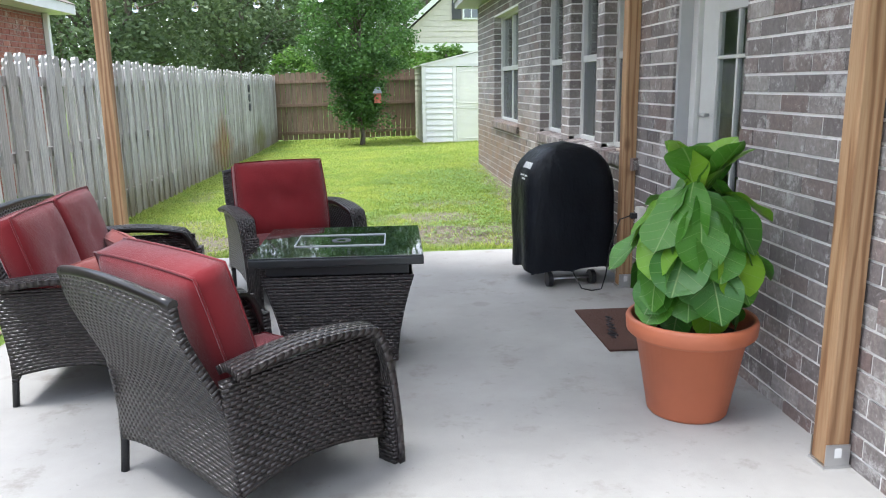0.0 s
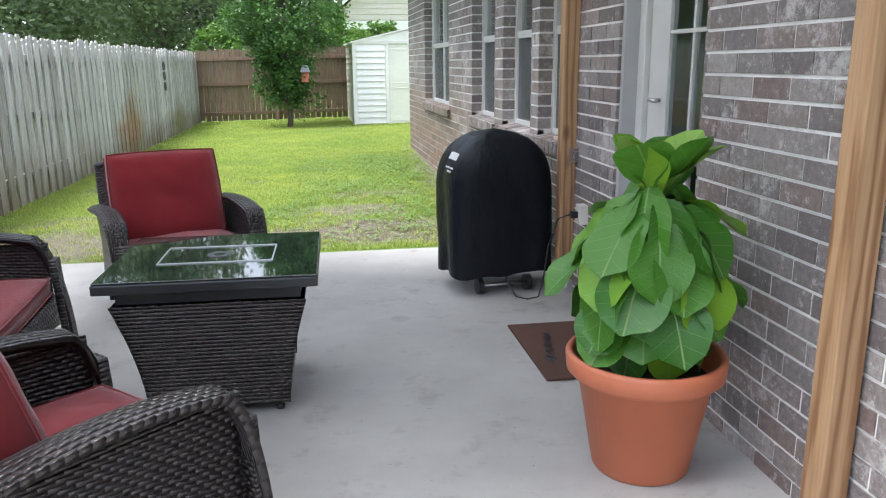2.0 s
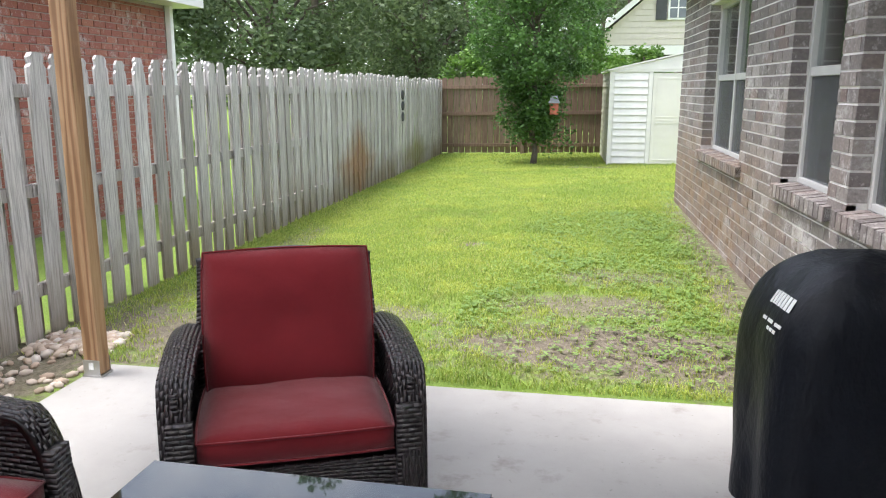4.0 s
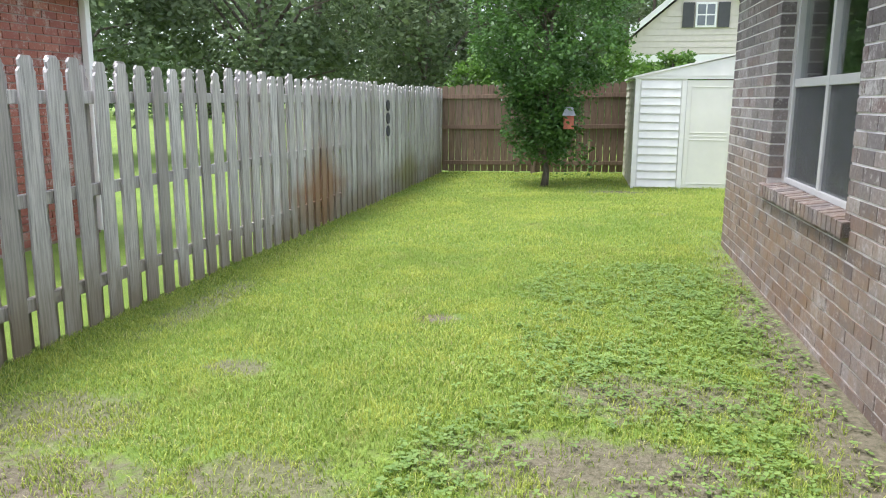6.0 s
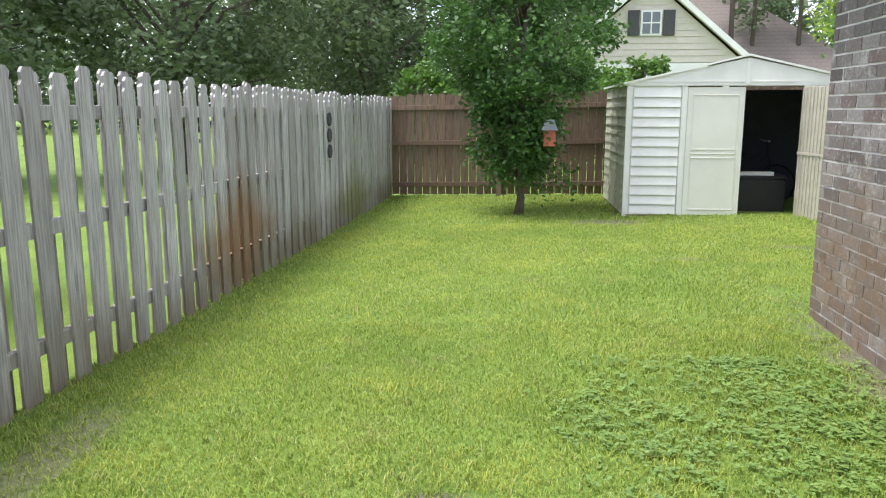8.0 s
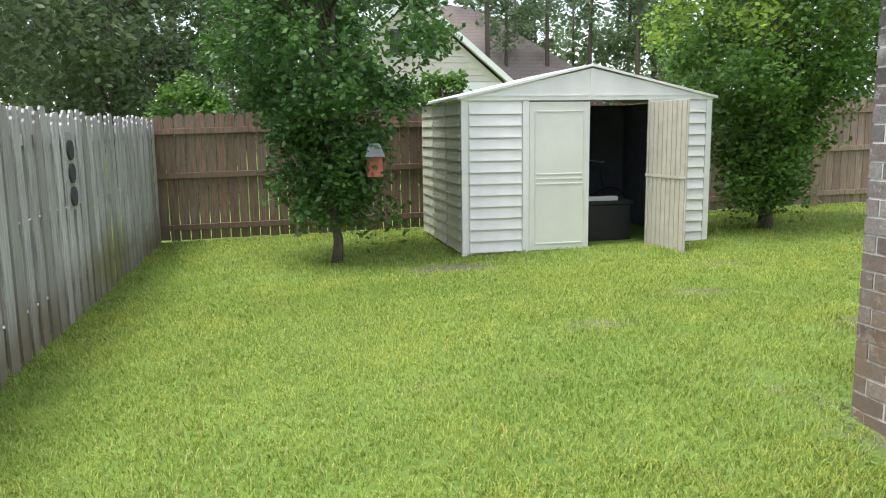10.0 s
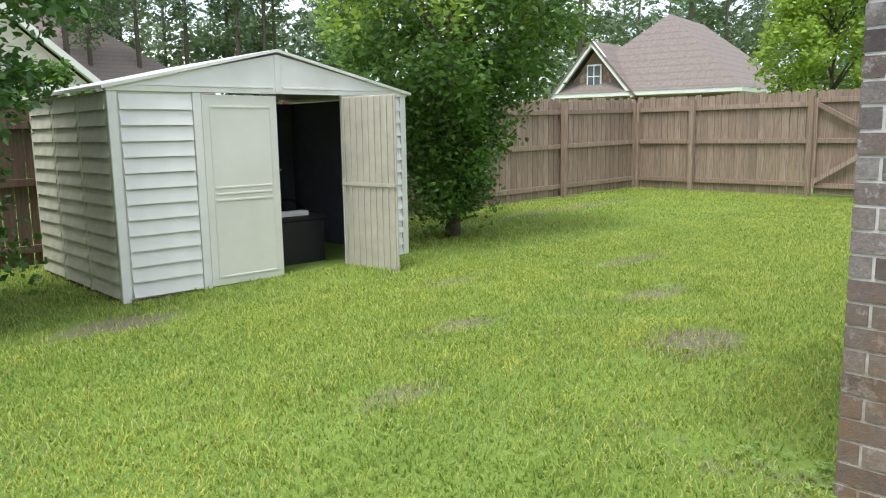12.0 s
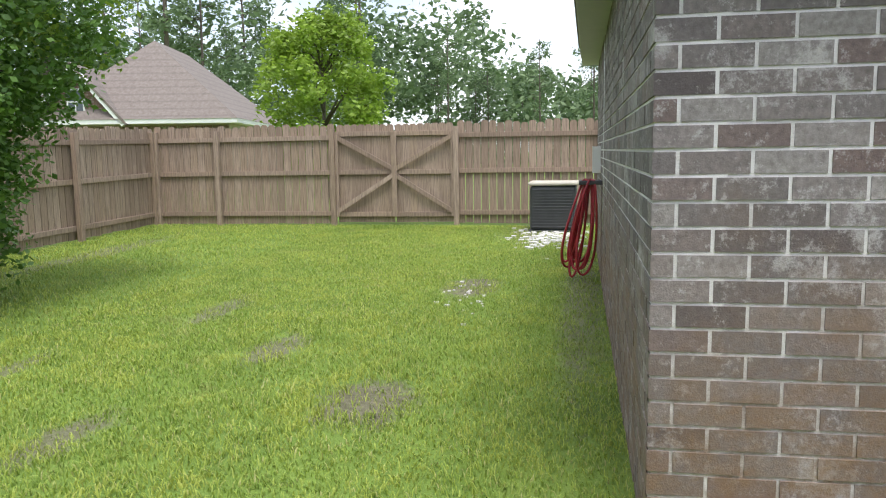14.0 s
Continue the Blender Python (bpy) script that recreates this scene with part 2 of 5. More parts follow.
def mat_leaf(name, c0, c1, rough=0.5, piece=False, trans=0.35):
    m = Mat(name, rough)
    base = m.ramp(m.rand(piece), (0.0, c0), (1.0, c1))
    base = m.mix(m.grey(m.noise(0.9), 0.35, 0.65, 0, 0.5), base, tuple(0.6 * v for v in c0))
    m.color(base)
    tr = m.n("ShaderNodeBsdfTranslucent")
    m.link(base, tr.inputs[0])
    mx = m.n("ShaderNodeMixShader")
    mx.inputs[0].default_value = trans
    m.link(m.b.outputs[0], mx.inputs[1])
    m.link(tr.outputs[0], mx.inputs[2])
    m.link(mx.outputs[0], m.t.nodes["Material Output"].inputs[0])
    return m.m




def mat_grass():
    m = Mat("grass_blade", 0.5, 0, 0.35)
    base = m.ramp(m.rand(False), (0.0, (0.17, 0.255, 0.045)), (0.5, (0.34, 0.43, 0.075)), (0.88, (0.47, 0.53, 0.12)), (1.0, (0.55, 0.50, 0.25)))
    base = m.mix(m.grey(m.noise(0.55, detail=5, rough=0.65), 0.46, 0.64, 0, 0.5), base, (0.19, 0.31, 0.06))
    base = m.mix(m.grey(m.noise(2.1, detail=5, rough=0.7), 0.50, 0.68, 0, 0.7), base, (0.50, 0.53, 0.11))
    base = m.mix(m.grey(m.noise(1.1, m.co((1, 1, 0), "World"), 6, 0.75), 0.58, 0.72, 0, 0.65), base, (0.40, 0.34, 0.17))
    m.color(base)
    tr = m.n("ShaderNodeBsdfTranslucent")
    m.link(base, tr.inputs[0])
    mx = m.n("ShaderNodeMixShader")
    mx.inputs[0].default_value = 0.45
    m.link(m.b.outputs[0], mx.inputs[1])
    m.link(tr.outputs[0], mx.inputs[2])
    m.link(mx.outputs[0], m.t.nodes["Material Output"].inputs[0])
    return m.m


M_grass = mat_grass()
M_leaf_dark = mat_leaf("leaf_dark", (0.055, 0.135, 0.03), (0.13, 0.26, 0.055), 0.5)
M_leaf_mid = mat_leaf("leaf_mid", (0.08, 0.18, 0.03), (0.19, 0.34, 0.055), 0.5)
M_leaf_light = mat_leaf("leaf_light", (0.20, 0.32, 0.035), (0.38, 0.52, 0.07), 0.5, False, 0.45)
M_leaf_pine = mat_leaf("pine_needles", (0.11, 0.175, 0.08), (0.22, 0.31, 0.14), 0.6)
M_leaf_olive = mat_leaf("oak_leaf", (0.10, 0.15, 0.07), (0.21, 0.28, 0.125), 0.6)
M_bark = mat_wood("bark", [(0.13, 0.105, 0.085), (0.17, 0.14, 0.115)], False, 0, 1.5, 0.95)
M_vinyl = mat_plain("cream_vinyl", (0.80, 0.79, 0.74), 0.45, 0, 0.06, 3, 0.03)
# Shed's left side: mildew tint, plus that side's shade in the darker base.
M_vinyl_dirty_shaded = mat_plain("mildewed_shaded_vinyl", (0.50, 0.50, 0.38), 0.5, 0, 0.25, 2.5, 0.05)
M_vinyl_door = mat_plain("ivory_vinyl", (0.76, 0.75, 0.67), 0.4, 0, 0.05, 2, 0.03)
M_white = mat_plain("white_paint", (0.76, 0.76, 0.74), 0.4, 0, 0.04, 4, 0.03)
M_sash = mat_plain("grey_white_vinyl", (0.52, 0.52, 0.50), 0.45, 0, 0.06, 4, 0.03)
M_grey_trim = mat_plain("grey_paint", (0.36, 0.36, 0.36), 0.5, 0, 0.05)
M_dark = mat_plain("dark_interior", (0.03, 0.032, 0.035), 0.9)
M_room = mat_plain("interior_paint", (0.3, 0.3, 0.3), 0.9)
M_siding = mat_plain("beige_siding", (0.58, 0.53, 0.47), 0.6, 0, 0.05)


def mat_shingle():
    m = Mat("shingle", 0.95)
    base = m.ramp(m.noise(9, detail=7, rough=0.75), (0.3, (0.135, 0.11, 0.095)), (0.7, (0.24, 0.205, 0.18)))
    w = m.n("ShaderNodeTexWave", Scale=1.15, Distortion=0.3)
    w.bands_direction = "Z"
    m.link(m.co(kind="World"), w.inputs["Vector"])
    m.color(m.mix(m.grey(w.outputs["Fac"], 0.0, 0.25, 0.35, 0.0), base, (0.10, 0.085, 0.075)))
    return m.m


M_shingle = mat_shingle()


def mat_glass(name="window_glass"):
    m = Mat(name, 0.02)
    m.color((0.85, 0.92, 0.9))
    m.b.inputs["Transmission Weight"].default_value = 1.0
    m.b.inputs["IOR"].default_value = 1.45
    return m.m


M_glass = mat_glass()


def mat_screen():
    m = Mat("insect_screen", 0.7)
    m.color((0.10, 0.105, 0.11))
    tr = m.n("ShaderNodeBsdfTransparent")
    mx = m.n("ShaderNodeMixShader")
    mx.inputs[0].default_value = 0.6
    m.link(m.b.outputs[0], mx.inputs[1])
    m.link(tr.outputs[0], mx.inputs[2])
    m.link(mx.outputs[0], m.t.nodes["Material Output"].inputs[0])
    return m.m


M_screen = mat_screen()


# ---- mesh helpers ----
def box(bm, x0, x1, y0, y1, z0, z1, bevel=0.0):
    r = bmesh.ops.create_cube(bm, size=1.0, matrix=Matrix.LocRotScale(((x0 + x1) / 2, (y0 + y1) / 2, (z0 + z1) / 2), None, (x1 - x0, y1 - y0, z1 - z0)))
    if bevel:
        edges = list({e for v in r["verts"] for e in v.link_edges})
        bmesh.ops.bevel(bm, geom=edges, offset=bevel, segments=2, affect="EDGES", profile=0.5)
    return r["verts"]


def raw_box(vs, fs, x0, x1, y0, y1, z0, z1):
    """Eight corners and six faces onto plain lists: quick for many."""
    k = len(vs)
    vs += [(x0, y0, z0), (x1, y0, z0), (x1, y1, z0), (x0, y1, z0), (x0, y0, z1), (x1, y0, z1), (x1, y1, z1), (x0, y1, z1)]
    fs += [(k, k + 3, k + 2, k + 1), (k + 4, k + 5, k + 6, k + 7), (k, k + 1, k + 5, k + 4), (k + 1, k + 2, k + 6, k + 5), (k + 2, k + 3, k + 7, k + 6), (k + 3, k, k + 4, k + 7)]


def mesh_of(name, vs, fs, mat):
    me = bpy.data.meshes.new(name)
    me.from_pydata(vs, [], fs)
    me.materials.append(mat)
    return me


def tube(bm, pts, r, seg=8, r1=None, cap=True):
    """A round tube along points, from radius r to r1."""
    pts = [Vector(p) for p in pts]
    rings = []
    for i, p in enumerate(pts):
        d = (pts[min(i + 1, len(pts) - 1)] - pts[max(i - 1, 0)]).normalized()
        a = d.orthogonal().normalized() if i == 0 else (side - d * side.dot(d)).normalized()
        side = a
        b = d.cross(a)
        rr = r if r1 is None else r + (r1 - r) * i / (len(pts) - 1)
        rings.append([bm.verts.new(p + (a * math.cos(2 * math.pi * k / seg) + b * math.sin(2 * math.pi * k / seg)) * rr) for k in range(seg)])
    for q, s in zip(rings, rings[1:]):
        for k in range(seg):
            bm.faces.new((q[k], q[(k + 1) % seg], s[(k + 1) % seg], s[k])).smooth = True
    if cap:
        bm.faces.new(list(reversed(rings[0])))
        bm.faces.new(rings[-1])


def lathe(bm, profile, seg=48, cx=0.0, cy=0.0):
    rings = [[bm.verts.new((cx + r * math.cos(2 * math.pi * k / seg), cy + r * math.sin(2 * math.pi * k / seg), z)) for k in range(seg)] for r, z in profile]
    for q, s in zip(rings, rings[1:]):
        for k in range(seg):
            bm.faces.new((q[k], q[(k + 1) % seg], s[(k + 1) % seg], s[k])).smooth = True
    return rings


def sheet(bm, fn, nu, nv, lu, lv):
    """A surface fn(u, v), u and v from 0 to 1, with UVs in metres."""
    uv = bm.loops.layers.uv.verify()
    g = [[bm.verts.new(fn(i / nu, j / nv)) for j in range(nv + 1)] for i in range(nu + 1)]
    for i in range(nu):
        for j in range(nv):
            f = bm.faces.new((g[i][j], g[i + 1][j], g[i + 1][j + 1], g[i][j + 1]))
            f.smooth = True
            for lp, (a, b) in zip(f.loops, ((i, j), (i + 1, j), (i + 1, j + 1), (i, j + 1))):
                lp[uv].uv = (a / nu * lu, b / nv * lv)


def part(name, bm, mat, parent=None, label="", thick=0.0, bevel=0.0):
    """Links a bmesh as one mesh object, under a thing or a part."""
    me = bpy.data.meshes.new(name)
    bmesh.ops.recalc_face_normals(bm, faces=bm.faces) if not thick else None
    bm.to_mesh(me)
    bm.free()
    me.materials.append(mat)
    ob = new(name, me)
    if parent:
        ob.parent = parent
    if label:
        ob["label"] = label
    if thick:
        s = ob.modifiers.new("thick", "SOLIDIFY")
        s.thickness, s.offset = thick, 0.0
    if bevel:
        b = ob.modifiers.new("soft_edges", "BEVEL")
        b.width, b.segments, b.limit_method = bevel, 2, "ANGLE"
    return ob


def block(name, dims, mat, parent=None, label="", bevel=0.004):
    bm = bmesh.new()
    box(bm, *dims, bevel=bevel)
    return part(name, bm, mat, parent, label)


def thing(name, m, label, category, group="", kind=""):
    ob = new(name)
    ob.matrix_basis = m
    return tagged(ob, label, category, group, kind)


def piece(name, me, parent, m):
    ob = new(name, me)
    ob.parent = parent
    ob.matrix_basis = m
    return ob


# ---- ground ----
def smooth(a, b, v):
    v = min(1, max(0, (v - a) / (b - a)))
    return v * v * (3 - 2 * v)


def lawn_z(x, y):
    z = (0.07 + 0.018 * max(-8, min(16, x))) * smooth(6.3, 10, y)
    z += 0.10 * math.exp(-((x - 1.5) ** 2 + (y - 14.2) ** 2) / 9)
    z += 0.012 * noise.noise((x * 1.3, y * 1.3, 0)) - 0.012
    if x < 2.0 and y < 6.9:
        z = min(z, -0.02)
    return z


def ground():
    xs = [-600, -200, -80, -40, -20, -10] + [-6 + 0.25 * i for i in range(81)] + [17, 22, 30, 50, 90, 250, 600]
    ys = [-600, -200, -60, -20, -8, -4] + [-2 + 0.25 * i for i in range(101)] + [25, 30, 40, 60, 100, 250, 600]
    vs = [(x, y, lawn_z(x, y)) for x in xs for y in ys]
    n = len(ys)
    fs = [(i * n + j, (i + 1) * n + j, (i + 1) * n + j + 1, i * n + j + 1) for i in range(len(xs) - 1) for j in range(n - 1)]
    me = mesh_of("ground", vs, fs, M_ground)
    me.polygons.foreach_set("use_smooth", [True] * len(me.polygons))
    tagged(new("ground", me), "green mown lawn with bare sandy dirt patches", "lawn", kind="structure")


ground()
bm = bmesh.new()
box(bm, -2.34, 1.9, -3.0, 6.85, -0.12, 0.0, 0.012)
tagged(part("pavement", bm, M_concrete), "pale grey broom-finished concrete patio slab with stains", "patio", kind="structure")


def fringe(x, y):
    """How bare the soil is at a place."""
    w = 0.0
    for sx, sy, rx, ry, a in SOIL:
        d = math.hypot((x - sx) / rx, (y - sy) / ry) + 0.9 * noise.noise((x * 3, y * 3, 5))
        w = max(w, min(1, a * 1.08) * (1 - smooth(0.5, 1.2, d)) * min(1.03, 1.0 + 0.5 * noise.noise((x * 9, y * 9, 7))))
    return w


def grass(name, region, count, height, seed):
    """Many bent blades in one mesh."""
    rng = random.Random(seed)
    vs, fs = [], []
    x0, x1, y0, y1 = region
    for _ in range(count):
        x, y = rng.uniform(x0, x1), rng.uniform(y0, y1)
        if (x < 2.0 and y < 6.87 and x > -2.36) or (x > 1.62 and y < 13.2) or (1.0 < x < 4.3 and y > 18.95):
            continue
        if rng.random() < fringe(x, y) * 0.93:
            continue
        tuft = 0.5 + noise.noise((x * 2.2, y * 2.2, 2)) + 0.6 * noise.noise((x * 0.7, y * 0.7, 8))
        h = height * rng.uniform(0.5, 1.25) * (0.75 + 0.4 * max(0, tuft))
        a = rng.uniform(0, 6.283)
        w = rng.uniform(0.0018, 0.0036) * (1 + max(0, y - 12) * 0.09)
        lx, ly = math.cos(a) * h * rng.uniform(0.3, 1.0), math.sin(a) * h * rng.uniform(0.3, 1.0)
        px, py = -math.sin(a) * w, math.cos(a) * w
        z = lawn_z(x, y) - 0.004
        k = len(vs)
        vs += [(x - px, y - py, z), (x + px, y + py, z), (x + lx * 0.4 + px * 0.8, y + ly * 0.4 + py * 0.8, z + h * 0.6), (x + lx * 0.4 - px * 0.8, y + ly * 0.4 - py * 0.8, z + h * 0.6), (x + lx, y + ly, z + h * 0.8)]
        fs += [(k, k + 1, k + 2, k + 3), (k + 3, k + 2, k + 4)]
    tagged(new(name, mesh_of(name, vs, fs, M_grass)), "short bright green lawn grass", "grass", kind="stuff")


# ---- the brick house ----
def WX(y):
    """The brick face of the house along the yard."""
    return 1.80 + 0.025 * (y - 2) / 3.5 if y < 5.5 else 1.825 - 0.165 * (y - 5.5) / 7.63


COURSE, BRICK, JOINT = 0.0862, 0.237, 0.013
Y0, Y1, TOP = -3.0, 13.19, 2.75
OPEN = [(9.75, 11.55, 0.96, 2.45), (7.55, 8.5, 0.96, 2.45), (6.42, 7.26, 0.96, 2.45), (5.42, 6.24, 0.96, 2.45), (3.77, 4.74, 0.0, 2.1), (0.95, 2.42, 0.72, 2.2)]


def free(lo, hi, z0, z1, opens):
    """The stretches of lo..hi that no opening cuts at heights z0..z1."""
    runs = [(lo, hi)]
    for a, b, c, d in opens:
        if z0 < d - 0.03 and z1 > c + 0.03:
            runs = [r for s, e in runs for r in ((s, min(e, a)), (max(s, b), e)) if r[1] - r[0] > 0.03]
    return runs


def course_bricks(lo, hi, zlo, zhi, opens):
    out = []
    k = 0
    z = zlo
    while z + COURSE * 0.6 < zhi:
        top = min(z + COURSE - JOINT, zhi)
        for a, b in free(lo, hi, z, top, opens):
            y = lo - (0.5 if k % 2 else 0) * BRICK
            while y < b:
                s, e = max(y, a), min(y + BRICK - JOINT, b)
                if e - s > 0.035:
                    out.append((s, e, z, top))
                y += BRICK
        z += COURSE
        k += 1
    return out


def backing(name, opens, lo, hi, mat, place, depth):
    """Mortar wall with real openings: place maps (depth, along, up)."""
    ys = sorted({lo, hi, *[v for o in opens for v in o[:2]]})
    vs, fs = [], []
    for a, b in zip(ys, ys[1:]):
        zs = [(-0.2, TOP)]
        for o in opens:
            if o[0] <= a and o[1] >= b:
                zs = [r for s, e in zs for r in ((s, min(e, o[2])), (max(s, o[3]), e)) if r[1] - r[0] > 0.01]
        for c, d in zs:
            raw_box(vs, fs, 0.0045, depth, a, b, c, d)
    me = mesh_of(name, [place(*v) for v in vs], fs, mat)
    return new(name, me)


wall_w = tagged(backing("wall_west", OPEN, Y0, Y1 - 0.012, M_mortar, lambda d, s, z: (WX(s) + d, s, z), 0.24), "grey-brown brick house wall with pale mortar joints", "brick wall", kind="structure")
NB = lambda x: Y1 + 0.012 * (x - 1.66)
wall_n = tagged(backing("wall_north", [], 1.665, 9.6, M_mortar, lambda d, s, z: (s + 0.25 * 0, NB(s) - d, z), 0.24), "grey-brown brick end wall of the house", "brick wall", kind="structure")


def brick_courses():
    rng = random.Random(4)
    near, rest_v, rest_f = [], [], []
    shared = {}
    for s, e, z, t in course_bricks(Y0, Y1, -0.02, TOP, OPEN):
        p = rng.uniform(-0.003, 0.001)
        if len(near) < 290 and (2.42 < s < 3.76 and z < 1.9):
            near.append((s, e, z, t, p))
        else:
            k = len(rest_v)
            raw_box(rest_v, rest_f, p, 0.05, s, e, z, t)
            rest_v[k:] = [(WX(v[1]) + v[0], v[1], v[2]) for v in rest_v[k:]]
    # reveal bricks beside the openings, in the depth of the wall
    for a, b, c, d in OPEN:
        z, k = -0.02, 0
        while z < d:
            if z > c - 0.02:
                for y, sgn in ((a, 1), (b, -1)):
                    dd = 0.105 if k % 2 else 0.1
                    k0 = len(rest_v)
                    raw_box(rest_v, rest_f, 0.0, dd, *sorted((y + sgn * 0.006, y - sgn * 0.03)), z, z + COURSE - JOINT)
                    rest_v[k0:] = [(WX(v[1]) + v[0], v[1], v[2]) for v in rest_v[k0:]]
            z += COURSE
            k += 1
    ob = new("brick_rows", mesh_of("brick_rows", rest_v, rest_f, M_brick_rest))
    ob.parent = wall_w
    ob["kind"] = "stuff"
    for s, e, z, t, p in near[:300]:
        key = round((e - s) * 20000)
        if key not in shared:
            vs, fs = [], []
            w = (e - s) / 2
            raw_box(vs, fs, 0, 0.05, -w, w, 0, t - z)
            shared[key] = mesh_of("brick", vs, fs, M_brick)
        y = (s + e) / 2
        piece("brick", shared[key], wall_w, pose(WX(y) + p, y, z))
    vs, fs = [], []
    for s, e, z, t in course_bricks(1.66 - 0.11, 9.6, -0.02, TOP, []):
        s = max(s, 1.664)
        if e - s < 0.02:
            continue
        k = len(vs)
        raw_box(vs, fs, rng.uniform(-0.003, 0.001), 0.05, s, e, z, t)
        vs[k:] = [(v[1], NB(v[1]) - v[0], v[2]) for v in vs[k:]]
    ob = new("brick_rows", mesh_of("brick_rows", vs, fs, M_brick_rest))
    ob.parent = wall_n
    ob["kind"] = "stuff"


def brick_sill(a, b, z, parent):
    """A rowlock sill of bricks on edge, leaning out."""
    n = max(2, round((b - a) / 0.086))
    vs, fs = [], []
    raw_box(vs, fs, -0.045, 0.10, 0, (b - a) / n - 0.012, -0.085, 0)
    vs = [(v[0], v[1], v[2] + 0.02 * (v[0] > 0)) for v in vs]
    me = mesh_of("brick", vs, fs, M_brick)
    for i in range(n):
        y = a + (b - a) * i / n
        piece("brick", me, parent, pose(WX(y), y, z + 0.002 * (i % 3)))
    bm = bmesh.new()
    for v in box(bm, -0.036, 0.1, a, b - 0.012, z - 0.08, z - 0.008):
        v.co.x += WX(v.co.y)
    part("mortar", bm, M_mortar, parent)


def window(idx, a, b, c, d, panes, blinds):
    """A vinyl double-hung window in a wall opening; the lower sash has a screen."""
    w = thing("window_%d" % idx, Matrix.Identity(4), "white vinyl double-hung window with dark lower insect screen", "window", kind="structure")
    x0 = WX((a + b) / 2) + 0.10
    c += 0.02
    fw = 0.045
    mid = c + (d - c) * 0.5
    for nm, dims in (("window_frame", (x0, x0 + 0.07, a + 0.004, a + fw, c, d)), ("window_frame", (x0, x0 + 0.07, b - fw, b - 0.004, c, d)), ("window_frame", (x0, x0 + 0.07, a + fw, b - fw, c, c + 0.04)),
                     ("window_frame", (x0, x0 + 0.07, a + fw, b - fw, d - 0.04, d)), ("meeting_rail", (x0 + 0.005, x0 + 0.06, a + fw, b - fw, mid - 0.03, mid + 0.03))):
        block(nm, dims, M_sash, w)
    step = (b - a - 2 * fw) / panes
    for i in range(panes):
        p, q = a + fw + i * step, a + fw + (i + 1) * step
        if i:
            block("mullion", (x0 + 0.002, x0 + 0.066, p - 0.03, p + 0.03, c + 0.04, d - 0.04), M_sash, w)
        for e, f in ((c + 0.04, mid - 0.03), (mid + 0.03, d - 0.04)):
            g = block("pane", (x0 + 0.04, x0 + 0.045, p, q, e, f), M_glass, w, bevel=0)
            g.visible_shadow = False
        block("insect_screen", (x0 + 0.018, x0 + 0.020, p + 0.005, q - 0.005, c + 0.042, mid - 0.032), M_screen, w, "dark grey insect screen", bevel=0)
    if blinds:
        bl = thing("window_blind", Matrix.Identity(4), "closed white horizontal slat blind behind the window", "blind")
        vs, fs = [], []
        raw_box(vs, fs, -0.022, 0.022, a + 0.02, b - 0.02, -0.0015, 0.0015)
        me = mesh_of("slat", vs, fs, M_white)
        z = c + 0.03
        while z < d - 0.02:
            piece("slat", me, bl, pose(x0 + 0.115, 0, z, 0, 55, 0))
            z += 0.047
    brick_sill(a - 0.09, b + 0.09, c - 0.02, w)


for i, (o, n, bl) in enumerate(zip(OPEN[:4] + OPEN[5:], (2, 1, 1, 1, 1), (False, False, False, False, True))):
    window(i + 1, *o, n, bl)
# closed dark rooms behind the openings, and the hip roof
for nm, dims, mt in (("wall_room_back", (5.0, 5.1, -3.0, 13.1, -0.2, 2.75), M_room), ("wall_south", (1.85, 9.6, -3.2, -3.0, -0.2, 2.75), M_mortar), ("wall_east", (9.4, 9.6, -3.0, 13.1, -0.2, 2.75), M_mortar), ("floor", (2.1, 9.4, -3.0, 12.9, -0.2, 0.02), M_room)):
    tagged(block(nm, dims, mt), "plain inner wall of the house", "wall", kind="structure")
tagged(block("ceiling", (1.3, 9.9, -3.4, 13.5, 2.76, 2.86), M_grey_trim), "grey painted soffit under the eaves", "soffit", kind="structure")
tagged(block("trim", (1.28, 9.92, -3.42, 13.52, 2.865, 3.0), M_grey_trim), "grey fascia board along the eaves", "fascia", kind="structure")


def hip(name, x0, x1, y0, y1, z0, rise, inset, mat, axis="y", parent=None, gable=False):
    """A roof with its ridge along x or y; gable: upright ends."""
    bm = bmesh.new()
    base = [bm.verts.new(p) for p in ((x0, y0, z0), (x1, y0, z0), (x1, y1, z0), (x0, y1, z0))]
    if axis == "y":
        r = [bm.verts.new(((x0 + x1) / 2, y0 + inset, z0 + rise)), bm.verts.new(((x0 + x1) / 2, y1 - inset, z0 + rise))]
        fs = ((base[0], base[1], r[0]), (base[1], base[2], r[1], r[0]), (base[2], base[3], r[1]), (base[3], base[0], r[0], r[1]))
    else:
        r = [bm.verts.new((x0 + inset, (y0 + y1) / 2, z0 + rise)), bm.verts.new((x1 - inset, (y0 + y1) / 2, z0 + rise))]
        fs = ((base[3], base[0], r[0]), (base[0], base[1], r[1], r[0]), (base[1], base[2], r[1]), (base[2], base[3], r[0], r[1]))
    for f in fs:
        bm.faces.new(f)
    bm.faces.new(list(reversed(base)))
    return part(name, bm, mat, parent)


tagged(hip("roof", 1.25, 9.95, -3.45, 13.55, 3.0, 2.2, 4.2, M_shingle), "brown shingle hip roof", "roof", kind="structure")

